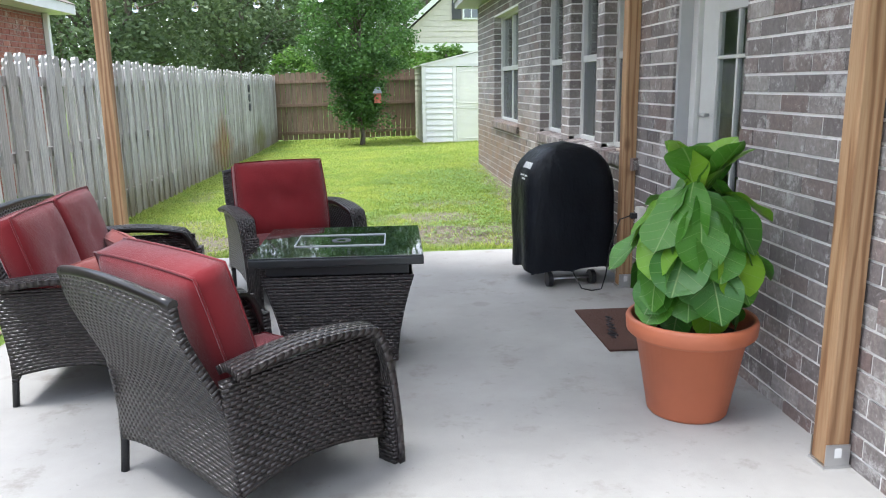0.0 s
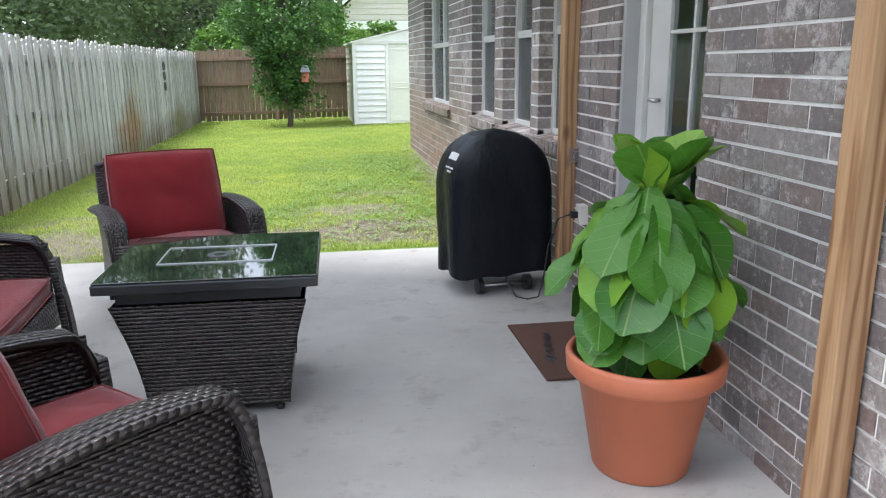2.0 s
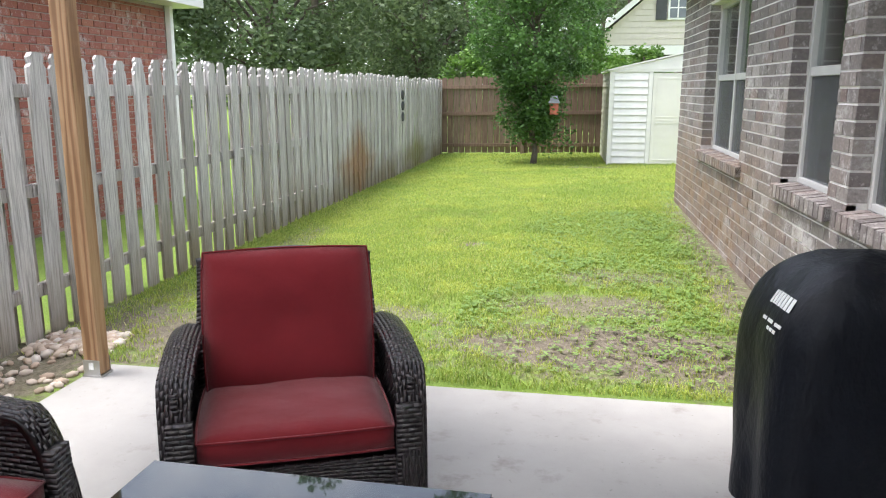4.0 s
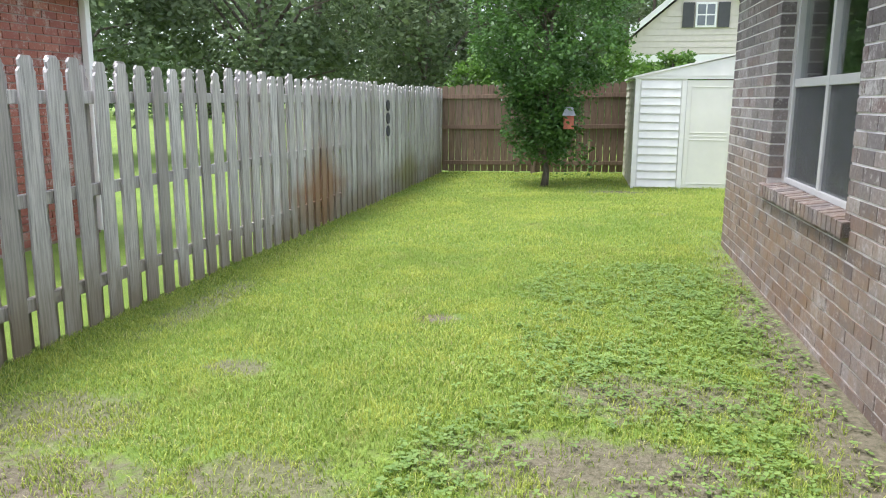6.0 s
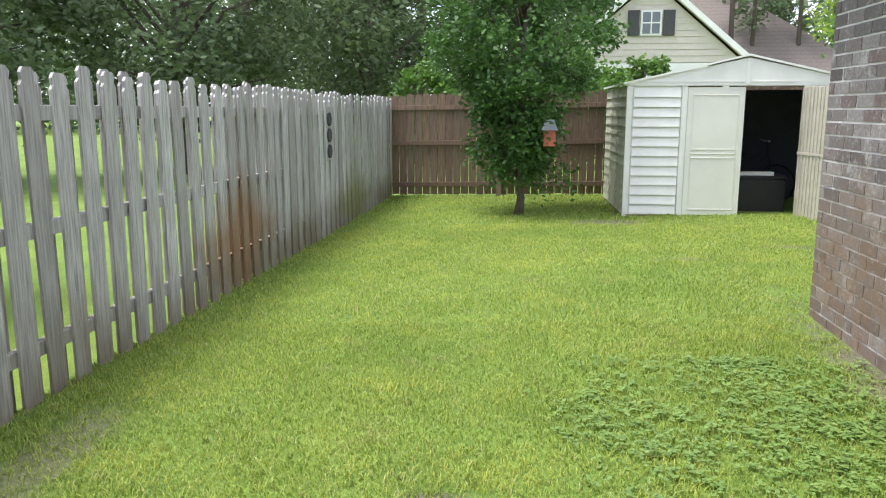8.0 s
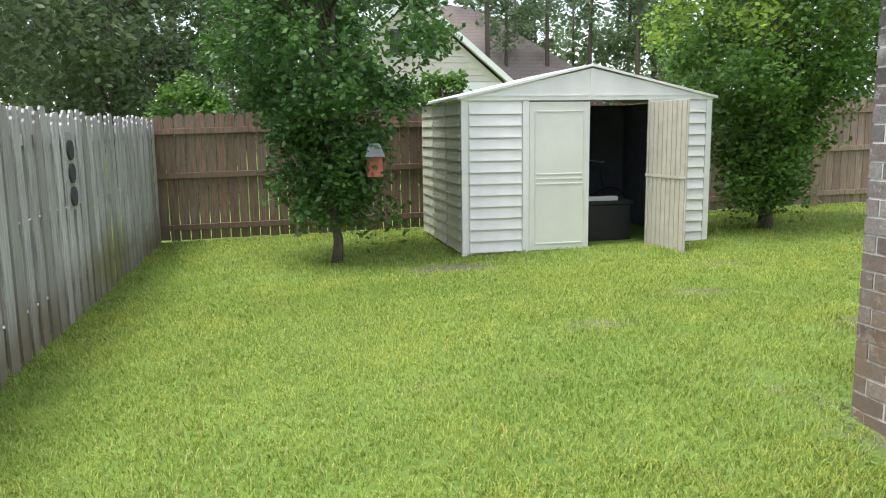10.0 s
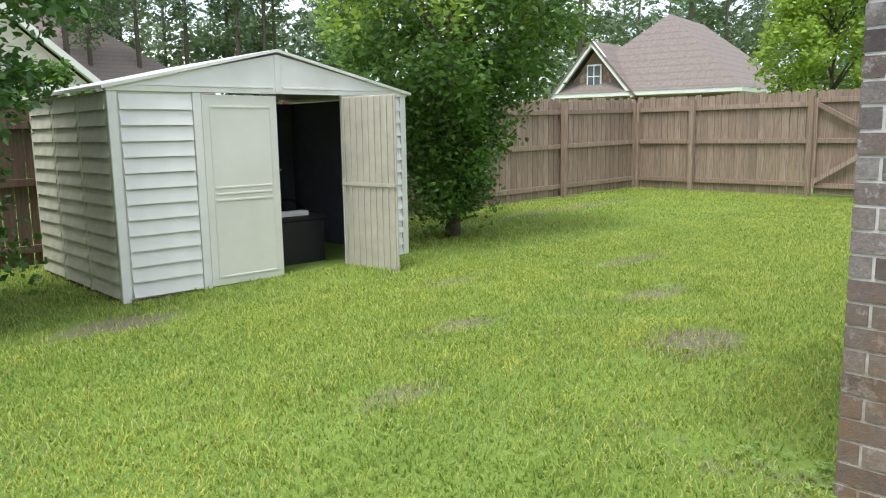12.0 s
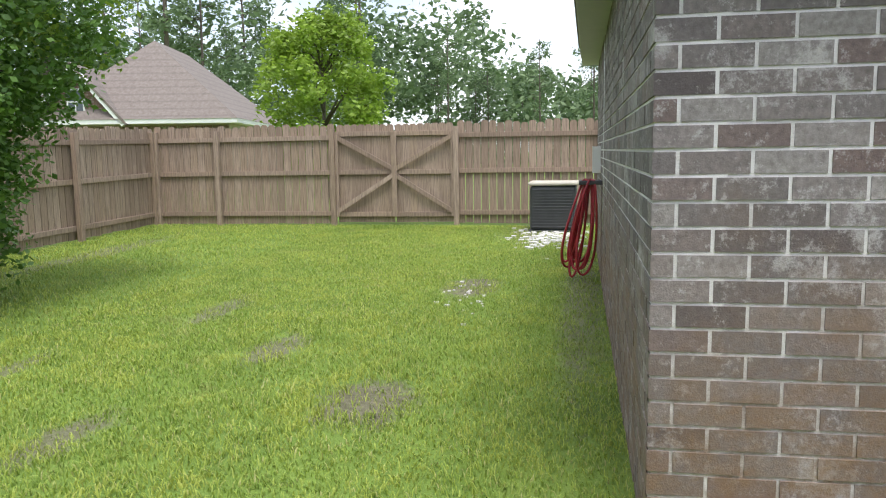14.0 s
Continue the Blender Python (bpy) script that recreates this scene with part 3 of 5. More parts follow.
# The recess's shade is put into the colour: sash-grey leaf, grey far jamb.
door = thing("door_1", Matrix.Identity(4), "white back door with gridded glass, greyed with its jamb for the recess's shade", "door", kind="structure")
dx = WX(4.2) + 0.10
for nm, dims, mt in (("jamb", (dx - 0.08, dx + 0.1, 4.70, 4.736, 0, 2.1), M_grey_trim), ("jamb", (dx, dx + 0.1, 4.62, 4.70, 0, 2.1), M_sash), ("jamb", (dx, dx + 0.1, 3.774, 3.81, 0, 2.1), M_sash), ("head", (dx, dx + 0.1, 3.81, 4.62, 2.03, 2.097), M_sash),
                     ("stile", (dx + 0.03, dx + 0.075, 4.40, 4.615, 0.02, 2.02), M_sash), ("stile", (dx + 0.03, dx + 0.075, 3.815, 3.93, 0.02, 2.02), M_sash), ("rail", (dx + 0.03, dx + 0.075, 3.93, 4.40, 0.02, 0.35), M_sash),
                     ("rail", (dx + 0.03, dx + 0.075, 3.93, 4.40, 1.88, 2.02), M_sash), ("glazing_bar", (dx + 0.035, dx + 0.07, 4.15, 4.17, 0.35, 1.88), M_sash), ("glazing_bar", (dx + 0.034, dx + 0.069, 3.93, 4.40, 1.62, 1.64), M_sash), ("glazing_bar", (dx + 0.034, dx + 0.069, 3.93, 4.40, 1.1, 1.12), M_sash)):
    block(nm, dims, mt, door)
block("pane", (dx + 0.05, dx + 0.055, 3.93, 4.40, 0.35, 1.88), M_glass, door, bevel=0)
M_steel = mat_plain("steel", (0.55, 0.55, 0.55), 0.35, 0.9, 0.05)
M_black = mat_plain("black_plastic", (0.018, 0.018, 0.02), 0.45)
bm = bmesh.new()
tube(bm, [(dx + 0.03, 4.47, 1.3), (dx - 0.03, 4.47, 1.3), (dx - 0.035, 4.42, 1.3), (dx - 0.035, 4.37, 1.3)], 0.01)
part("door_handle", bm, M_steel, door, "brushed steel lever handle")


# ---- wooden posts with string lights ----
def post(x, y, h=2.58):
    p = thing("wooden_post", pose(x, y, 0), "treated pine post on a galvanised base plate", "post", "string light posts")
    block("timber", (-0.048, 0.048, -0.048, 0.048, 0.012, h), M_post, p, bevel=0.006)
    bm = bmesh.new()
    box(bm, -0.056, 0.056, -0.056, 0.056, 0.0, 0.012)
    for s in (-1, 1):
        box(bm, -0.05, 0.05, s * 0.049, s * 0.053, 0.012, 0.10) if s > 0 else box(bm, -0.05, 0.05, -0.053, -0.049, 0.012, 0.10)
    part("base_plate", bm, M_steel, p)
    block("price_tag", (-0.014, 0.014, -0.0555, -0.0535, 0.045, 0.085), M_white, p, "white paper sticker", bevel=0)
    return p


post(1.742, 2.67)
post(1.775, 5.43)
post(-2.27, 6.68)
# unseen timber cover added on the posts; milky sheets dim and soften daylight
def mat_sheet():
    m = Mat("milky_sheet", 0.4)
    m.color((0.7, 0.7, 0.68))
    tr = m.n("ShaderNodeBsdfTranslucent")
    tr.inputs[0].default_value = (0.95, 0.95, 0.94, 1)
    mx = m.n("ShaderNodeMixShader")
    mx.inputs[0].default_value = 0.74
    m.link(m.b.outputs[0], mx.inputs[1])
    m.link(tr.outputs[0], mx.inputs[2])
    m.link(mx.outputs[0], m.t.nodes["Material Output"].inputs[0])
    return m.m


def patio_cover():
    c = thing("patio_cover", Matrix.Identity(4), "unseen timber cover with milky sheets, added to dim the patio light", "patio cover")
    front = lambda x: 6.68 - 1.25 * (x + 2.27) / 4.045
    for p, q in (((-2.3, 2.67), (1.79, 2.67)), ((-2.3, 6.68), (1.79, 5.43))):
        bm = bmesh.new()
        p, q = Vector((*p, 2.64)), Vector((*q, 2.64))
        d = q - p
        box(bm, 0, d.length, -0.045, 0.045, -0.06, 0.06, 0.005)
        m = d.to_track_quat("X", "Z").to_matrix().to_4x4()
        m.translation = p
        bm.transform(m)
        part("beam", bm, M_post, c)
    mat = mat_sheet()
    for i in range(7):
        x0, x1 = -2.42 + i * 0.53, -2.42 + i * 0.53 + 0.525
        block("joist", (x0 - 0.02, x0 + 0.02, 2.55, front(x0) + 0.1, 2.701, 2.74), M_post, c, bevel=0)
        bm = bmesh.new()
        for v in box(bm, x0, x1, 2.5, 6.0, 2.741, 2.746):
            if v.co.y > 5:
                v.co.y = front(v.co.x) + 0.2
        part("roof_sheet", bm, mat, c)


patio_cover()
M_bulb = mat_glass("bulb_glass")
cable = thing("string_light", Matrix.Identity(4), "black string light cable with clear bulbs between posts", "string lights")
A, B = Vector((-2.19, 6.68, 2.95)), Vector((1.775, 5.43, 2.95))
for A, B, drop in ((Vector((-2.27, 6.63, 2.26)), Vector((1.74, 5.43, 2.6)), 0.15),):
    pts = [A.lerp(B, i / 24) - Vector((0, 0, drop * 4 * (i / 24) * (1 - i / 24))) for i in range(25)]
    bm = bmesh.new()
    tube(bm, pts, 0.004, 6)
    part("cable", bm, M_black, cable)
    for p in pts[2::3]:
        bm = bmesh.new()
        lathe(bm, [(0.001, 0.0), (0.016, -0.005), (0.016, -0.06), (0.001, -0.065)], 12, p.x, p.y)
        bmesh.ops.translate(bm, vec=(0, 0, p.z), verts=bm.verts)
        s = part("socket", bm, M_black, cable)
        bm = bmesh.new()
        lathe(bm, [(0.012, -0.066), (0.026, -0.10), (0.028, -0.12), (0.016, -0.145), (0.001, -0.15)], 12, p.x, p.y)
        bmesh.ops.translate(bm, vec=(0, 0, p.z), verts=bm.verts)
        part("bulb", bm, M_bulb, s, "clear glass bulb")


# ---- wicker furniture ----
def mat_wicker():
    m = Mat("brown_wicker", 0.28)
    uv = m.n("ShaderNodeTexCoord").outputs["UV"]
    sep = m.n("ShaderNodeSeparateXYZ")
    m.link(uv, sep.inputs[0])
    u, v = m.math("DIVIDE", sep.outputs[0], 0.042), m.math("DIVIDE", sep.outputs[1], 0.018)
    row = m.math("FLOOR", v)
    shift = m.math("MULTIPLY", m.math("MODULO", m.math("ABSOLUTE", row), 2.0), 0.5)
    a = m.math("ABSOLUTE", m.math("SINE", m.math("MULTIPLY", m.math("ADD", u, shift), math.pi)))
    b = m.math("ABSOLUTE", m.math("SINE", m.math("MULTIPLY", v, math.pi)))
    h = m.math("MULTIPLY", m.math("POWER", b, 0.6), m.math("ADD", m.math("MULTIPLY", a, 0.75), 0.25))
    tone = m.mix(m.grey(m.noise(40), 0.35, 0.7), (0.022, 0.019, 0.019), (0.055, 0.043, 0.042))
    m.color(m.mix(m.grey(h, 0.02, 0.3, 1, 0), tone, (0.008, 0.006, 0.005)))
    m.bump(h, 1.0, 0.014)
    return m.m


M_wicker = mat_wicker()


def mat_fabric(name, c):
    m = Mat(name, 0.9, 0, 0.2)
    m.color(m.mix(m.grey(m.noise(5, m.co()), 0.3, 0.7, 0, 0.6), c, tuple(0.72 * v for v in c)))
    m.b.inputs["Sheen Weight"].default_value = 0.25
    m.bump(m.math("ADD", m.noise(380, m.co()), m.math("MULTIPLY", m.noise(9, m.co()), 3.0)), 0.35, 0.006)
    return m.m


M_red = mat_fabric("red_fabric", (0.165, 0.010, 0.014))
M_pink = mat_fabric("dusty_red_fabric", (0.34, 0.085, 0.07))


def cushion(name, m, size, mat, label, seed=0, tuft=False):
    """A stuffed box cushion with a piped seam; thing of its own, lying on its seat."""
    w, d, h = size
    c = thing(name, m, label, "cushion")
    bm = bmesh.new()
    n = 14

    def fn(side):
        def f(u, v):
            a, b = 2 * u - 1, 2 * v - 1
            bulge = (1 - abs(a) ** 3.5) ** 0.5 * (1 - abs(b) ** 3.5) ** 0.5
            z = h * (0.30 + 0.24 * bulge) + 0.012 * noise.noise((a * 2.3 + seed, b * 2.3, side * 3)) * bulge
            if tuft:
                z -= 0.03 * math.exp(-((a * 3) ** 2 + (b * 3) ** 2) * 2) * h * 4
            rim = 1 - 0.03 * (a * b) ** 2
            return (a * w / 2 * rim, b * d / 2 * rim, side * z)
        return f
    sheet(bm, fn(1), n, n, w, d)
    sheet(bm, fn(-1), n, n, w, d)
    rim = []
    for s in (1, -1):
        loop = [(i / n, 0) for i in range(n)] + [(1, i / n) for i in range(n)] + [(1 - i / n, 1) for i in range(n)] + [(0, 1 - i / n) for i in range(n)]
        rim.append([bm.verts.new(fn(s)(*q)) for q in loop])
    k = len(rim[0])
    for i in range(k):
        bm.faces.new((rim[0][i], rim[0][(i + 1) % k], rim[1][(i + 1) % k], rim[1][i])).smooth = True
    bmesh.ops.remove_doubles(bm, verts=bm.verts, dist=0.0005)
    part("cover", bm, mat, c)
    for s in (1, -1):
        bm = bmesh.new()
        lp = [fn(s)(*q) for q in loop]
        tube(bm, [(x * 1.005, y * 1.005, z) for x, y, z in lp + lp[:1]], 0.005, 5, cap=False)
        part("piping", bm, mat, c)
    return c


def wicker_seat(name, m, width, label, category, group):
    """Armchair or loveseat: faces +y, woven shell, scrolled arms, open-bottomed skirt."""
    t = thing(name, m, label, category, group)
    W = width / 2

    def curve_arm(s):
        # arm line from the back (s=0) to the front foot (s=1): y, z
        if s < 0.62:
            q = s / 0.62
            return (-0.36 + 0.62 * q, 0.60 + 0.035 * math.sin(q * math.pi * 0.9) - 0.015 * q)
        q = (s - 0.62) / 0.38
        return (0.26 + 0.10 * math.sin(q * math.pi / 2) + 0.03 * q, 0.585 - 0.585 * q ** 1.5)
    for sx in (-1, 1):
        bm = bmesh.new()

        def top(u, v):
            y, z = curve_arm(u)
            w = 0.115 - 0.03 * smooth(0.6, 1.0, u)
            return (sx * (W - 0.02 + w * (v - 0.55)), y, z + 0.022 * math.sin(v * math.pi) * (1 - 0.6 * u))
        sheet(bm, top, 36, 8, 1.25, 0.14)
        part("armrest", bm, M_wicker, t, thick=0.03)
        bm = bmesh.new()

        def panel(u, v):
            y, z = curve_arm(0.60 * u + 0.05 * u)
            y = -0.34 + 0.66 * u
            lo = 0.16 + 0.09 * math.sin(u * math.pi) ** 1 * 0.6 - 0.03 * u
            return (sx * (W - 0.025 - 0.012 * math.sin(v * math.pi)), y - 0.05 * v * (1 - u), lo + (0.585 - lo) * v)
        sheet(bm, panel, 18, 12, 0.68, 0.44)
        part("side_panel", bm, M_wicker, t, thick=0.022)
    bm = bmesh.new()

    def back(u, v):
        a = 2 * u - 1
        lo = 0.13 + 0.07 * (1 - a * a)
        hi = 0.86 + 0.035 * (1 - a * a)
        return (a * (W - 0.03) * (1 - 0.06 * v), -0.34 - 0.17 * smooth(0.3, 1, v) - 0.03 * (1 - a * a), lo + (hi - lo) * v)
    sheet(bm, back, 24, 18, width, 0.78)
    part("backrest", bm, M_wicker, t, thick=0.03)
    bm = bmesh.new()
    pts = [Vector(back(i / 16, 1.0)) for i in range(17)]
    tube(bm, pts, 0.02, 8)
    part("top_rail", bm, M_wicker, t)
    bm = bmesh.new()
    sheet(bm, lambda u, v: ((2 * u - 1) * (W - 0.03), 0.325, 0.13 + 0.05 * (1 - (2 * u - 1) ** 2) + v * (0.17 - 0.05 * (1 - (2 * u - 1) ** 2))), 16, 6, width, 0.17)
    part("apron", bm, M_wicker, t, thick=0.02)
    block("seat_deck", (-W + 0.035, W - 0.035, -0.33, 0.315, 0.27, 0.30), M_wicker, t)
    for sx in (-1, 1):
        bm = bmesh.new()
        tube(bm, [(sx * (W - 0.05), -0.36, 0.0), (sx * (W - 0.05), -0.33, 0.3)], 0.017, 8)
        part("leg", bm, M_black, t)
        bm = bmesh.new()
        sheet(bm, lambda u, v: (sx * (W - 0.085 + 0.09 * u), 0.345 + 0.03 * (1 - v), v * 0.5), 3, 12, 0.09, 0.5)
        part("leg", bm, M_wicker, t, thick=0.035)
    return t


ch1 = pose(-0.55, 2.89, 0, 0, 0, -45)
ch2 = pose(-0.68, 5.62, 0, 0, 0, 180 + 23)
lv = pose(-1.50, 4.27, 0, 0, 0, -86)
wicker_seat("armchair", ch1, 0.86, "dark brown woven wicker patio armchair facing the fire table", "armchair", "wicker armchairs")
wicker_seat("armchair", ch2, 0.86, "dark brown woven wicker armchair at the slab's edge", "armchair", "wicker armchairs")
wicker_seat("loveseat", lv, 1.36, "dark brown woven wicker loveseat beside the fire table", "loveseat", "")
for m, mt in ((ch1, M_red), (ch2, M_red)):
    cushion("seat_cushion", m @ pose(0, 0.045, 0.368), (0.70, 0.58, 0.14), mt, "red fabric seat cushion with piped edges on an armchair", 1)
    cushion("back_cushion", m @ pose(0, -0.27, 0.66, 106, 0, 0), (0.68, 0.58, 0.20), mt, "red fabric back cushion leaning in an armchair", 2, True)
cushion("seat_cushion", lv @ pose(0, 0.035, 0.365), (1.22, 0.60, 0.13), M_red, "long red fabric seat cushion on the loveseat", 3)
for s in (-1, 1):
    cushion("back_cushion", lv @ pose(s * 0.305, -0.27, 0.66, 106, 0, 0), (0.60, 0.52, 0.17), M_red, "dark red back cushion leaning on the loveseat", 4 + s, True)
cushion("throw_pillow", lv @ pose(-0.34, 0.0, 0.53, 125, 0, 30), (0.40, 0.28, 0.12), M_pink, "faded rose lumbar pillow on the loveseat", 8)
cushion("throw_pillow", lv @ pose(0.42, 0.02, 0.53, 125, 0, -20), (0.40, 0.28, 0.12), M_pink, "faded rose lumbar pillow on the loveseat", 9)

# fire table
table = thing("fire_table", pose(-0.245, 4.21, 0, 0, 0, -1), "square wicker fire pit table with a dark glass top", "fire table")
M_top = Mat("dark_glass", 0.03, 0.0, 0.9).color((0.012, 0.02, 0.017)).m
M_frame = mat_plain("black_metal", (0.02, 0.022, 0.023), 0.35)
prof = lambda v: 0.30 + 0.095 * v ** 1.6
for k in range(4):
    bm = bmesh.new()
    rot = Matrix.Rotation(k * math.pi / 2, 3, "Z")
    sheet(bm, lambda u, v: rot @ Vector(((2 * u - 1) * prof(v), prof(v) * 0.98, 0.045 + 0.5 * v)), 16, 16, 0.7, 0.5)
    part("woven_panel", bm, M_wicker, table)
block("burner_box", (-0.37, 0.37, -0.36, 0.36, 0.545, 0.605), M_black, table)
for dims in ((-0.445, 0.445, -0.42, -0.385), (-0.445, 0.445, 0.385, 0.42), (-0.445, -0.41, -0.385, 0.385), (0.41, 0.445, -0.385, 0.385)):
    block("top_frame", (*dims, 0.605, 0.648), M_frame, table, bevel=0.006)
block("glass_top", (-0.44, 0.44, -0.415, 0.415, 0.649, 0.656), M_top, table, "glossy dark tempered glass", bevel=0.002)
for dims in ((-0.24, 0.24, -0.152, -0.147), (-0.24, 0.24, 0.147, 0.152), (-0.245, -0.24, -0.152, 0.152), (0.24, 0.245, -0.152, 0.152)):
    block("lid_trim", (*dims, 0.6565, 0.661), M_steel, table, bevel=0)
bm = bmesh.new()
lathe(bm, [(0.026, 0.6565), (0.030, 0.6565), (0.050, 0.66), (0.055, 0.6565)], 32)
part("lid_ring", bm, M_black, table)
for sx in (-1, 1):
    for sy in (-1, 1):
        bm = bmesh.new()
        lathe(bm, [(0.001, 0.0), (0.018, 0.0), (0.02, 0.02), (0.01, 0.025), (0.01, 0.06)], 12, sx * 0.25, sy * 0.25)
        part("foot", bm, M_black, table)

# ---- fiddle-leaf fig in its pot ----
PX, PY = 1.38, 3.23
M_terra = mat_plain("terracotta_plastic", (0.48, 0.145, 0.07), 0.5, 0, 0.08, 3, 0.05)
M_soil = mat_plain("potting_soil", (0.05, 0.035, 0.025), 1.0, 0, 0.4, 40, 0.8, 60)
pot = thing("flower_pot", pose(PX, PY, 0), "large terracotta-coloured plastic pot on the patio", "pot")
bm = bmesh.new()
lathe(bm, [(0.0, 0.0), (0.172, 0.0), (0.18, 0.01), (0.245, 0.37), (0.272, 0.375), (0.287, 0.39), (0.292, 0.445), (0.284, 0.46), (0.268, 0.458), (0.262, 0.44), (0.235, 0.36), (0.17, 0.1), (0.0, 0.1)])
part("pot_wall", bm, M_terra, pot)
bm = bmesh.new()
lathe(bm, [(0.0, 0.372), (0.12, 0.37), (0.238, 0.362)], 32)
part("soil", bm, M_soil, pot, "dark damp potting soil")


def mat_fig(name, c0, c1):
    m = Mat(name, 0.38)
    uv = m.n("ShaderNodeSeparateXYZ")
    m.link(m.n("ShaderNodeTexCoord").outputs["UV"], uv.inputs[0])
    base = m.ramp(m.rand(True), (0.0, c0), (0.5, c1), (1.0, c0))
    mid = m.ramp(m.math("ABSOLUTE", uv.outputs[0]), (0.005, (1, 1, 1)), (0.016, (0, 0, 0)))
    rib = m.math("ADD", m.math("MULTIPLY", uv.outputs[1], 6.0), m.math("MULTIPLY", m.math("ABSOLUTE", uv.outputs[0]), -3.6))
    rib = m.math("ABSOLUTE", m.math("SUBTRACT", m.math("FRACT", rib), 0.5))
    rib = m.ramp(rib, (0.01, (0.6,) * 3), (0.028, (0, 0, 0)))
    vein = m.math("MAXIMUM", mid, rib)
    col = m.mix(m.math("MULTIPLY", vein, 0.6), base, (0.30, 0.42, 0.16))
    m.color(col)
    m.bump(m.math("ADD", m.math("MULTIPLY", vein, -0.8), m.noise(25, m.co())), 0.4, 0.006)
    tr = m.n("ShaderNodeBsdfTranslucent")
    m.link(col, tr.inputs[0])
    mx = m.n("ShaderNodeMixShader")
    mx.inputs[0].default_value = 0.2
    m.link(m.b.outputs[0], mx.inputs[1])
    m.link(tr.outputs[0], mx.inputs[2])
    m.link(mx.outputs[0], m.t.nodes["Material Output"].inputs[0])
    return m.m


M_fig = mat_fig("fig_leaf", (0.04, 0.145, 0.018), (0.085, 0.24, 0.022))
M_fig_new = mat_fig("fig_leaf_young", (0.13, 0.30, 0.018), (0.20, 0.38, 0.025))
fig = thing("fiddle_leaf_fig", pose(PX, PY, 0.37), "tall fiddle-leaf fig with broad glossy green leaves, planted in the pot", "plant")
bm = bmesh.new()
tube(bm, [(0, 0, 0), (0.01, 0.01, 0.3), (-0.01, 0.0, 0.5), (0.0, -0.01, 0.74)], 0.014, 8, 0.007)
part("stem", bm, M_bark, fig)


def fig_leaf_mesh(curl, mat, seed):
    bm = bmesh.new()
    uv = bm.loops.layers.uv.verify()
    nu, nv = 8, 10
    g = []
    for j in range(nv + 1):
        v = j / nv
        w = 0.42 * math.sin(math.pi * min(1, 0.10 + 0.86 * v)) ** 0.62 * (0.62 + 0.55 * v) * (1 if 0 < j < nv else 0.25)
        row = []
        for i in range(nu + 1):
            a = 2 * i / nu - 1
            x = a * w
            wave = 0.035 * math.sin(v * 11 + seed + a * 1.5) * abs(a) ** 1.5
            z = 0.17 * abs(a) ** 1.6 * w - curl * v * v + wave
            row.append((bm.verts.new((x, 0.06 + v * (1 - 0.15 * curl), z)), (x, v)))
        g.append(row)
    for j in range(nv):
        for i in range(nu):
            q = (g[j][i], g[j][i + 1], g[j + 1][i + 1], g[j + 1][i])
            f = bm.faces.new([p[0] for p in q])
            f.smooth = True
            for lp, p in zip(f.loops, q):
                lp[uv].uv = p[1]
    me = bpy.data.meshes.new("leaf")
    bm.to_mesh(me)
    bm.free()
    me.materials.append(mat)
    return me


rng = random.Random(12)
forms = [fig_leaf_mesh(c, M_fig, s) for c, s in ((0.25, 0), (0.4, 2), (0.12, 4))]
young = [fig_leaf_mesh(c, M_fig_new, s) for c, s in ((0.3, 1), (0.2, 3))]
LEAVES = 66
for i in range(LEAVES):
    q = i / (LEAVES - 1)
    az = i * 137.5 + rng.uniform(-16, 16)
    z = 0.22 + 0.54 * q ** 0.9 - (0.10 if q >= 0.9 else 0.0)
    tilt = -56 + 18 * q + rng.uniform(-12, 12) if q < 0.62 else rng.uniform(-55, -12) if q < 0.9 else rng.uniform(50, 80)
    size = (0.255 + 0.05 * math.sin(math.pi * q)) * rng.uniform(0.88, 1.12)
    out = 0.15 * math.sin(math.pi * min(1, 0.22 + 0.78 * q)) * rng.uniform(0.5, 1.1)
    me = rng.choice(young) if rng.random() < 0.3 else rng.choice(forms)
    leaf = piece("leaf", me, fig, pose(0, 0, z, 0, 0, az) @ pose(0, out, 0.02, tilt, rng.uniform(-16, 16), rng.uniform(-14, 14)) @ Matrix.Scale(size, 4))
    bm = bmesh.new()
    d = Vector((-math.sin(radians(az)), math.cos(radians(az)), 0))
    tube(bm, [(0, 0, z - 0.05), tuple(d * out * 0.6 + Vector((0, 0, z))), tuple(d * (out + 0.01) + Vector((0, 0, z + 0.015)))], 0.005, 5, 0.004)
    part("petiole", bm, M_fig_new, fig)

# ---- grill, mat, cable, papers ----
def mat_cover():
    m = Mat("black_cover", 0.45, 0.0, 0.2)
    m.color(m.ramp(m.noise(4, m.co()), (0.3, (0.004, 0.005, 0.008)), (0.7, (0.007, 0.009, 0.013))))
    m.bump(m.noise(5, m.co((1, 1, 0.5)), 5), 0.6, 0.05)
    return m.m


grill = thing("barbecue_grill", pose(1.36, 5.70, 0, 0, 0, 8), "kettle barbecue under a fitted black vinyl cover on wheels", "grill")
bm = bmesh.new()


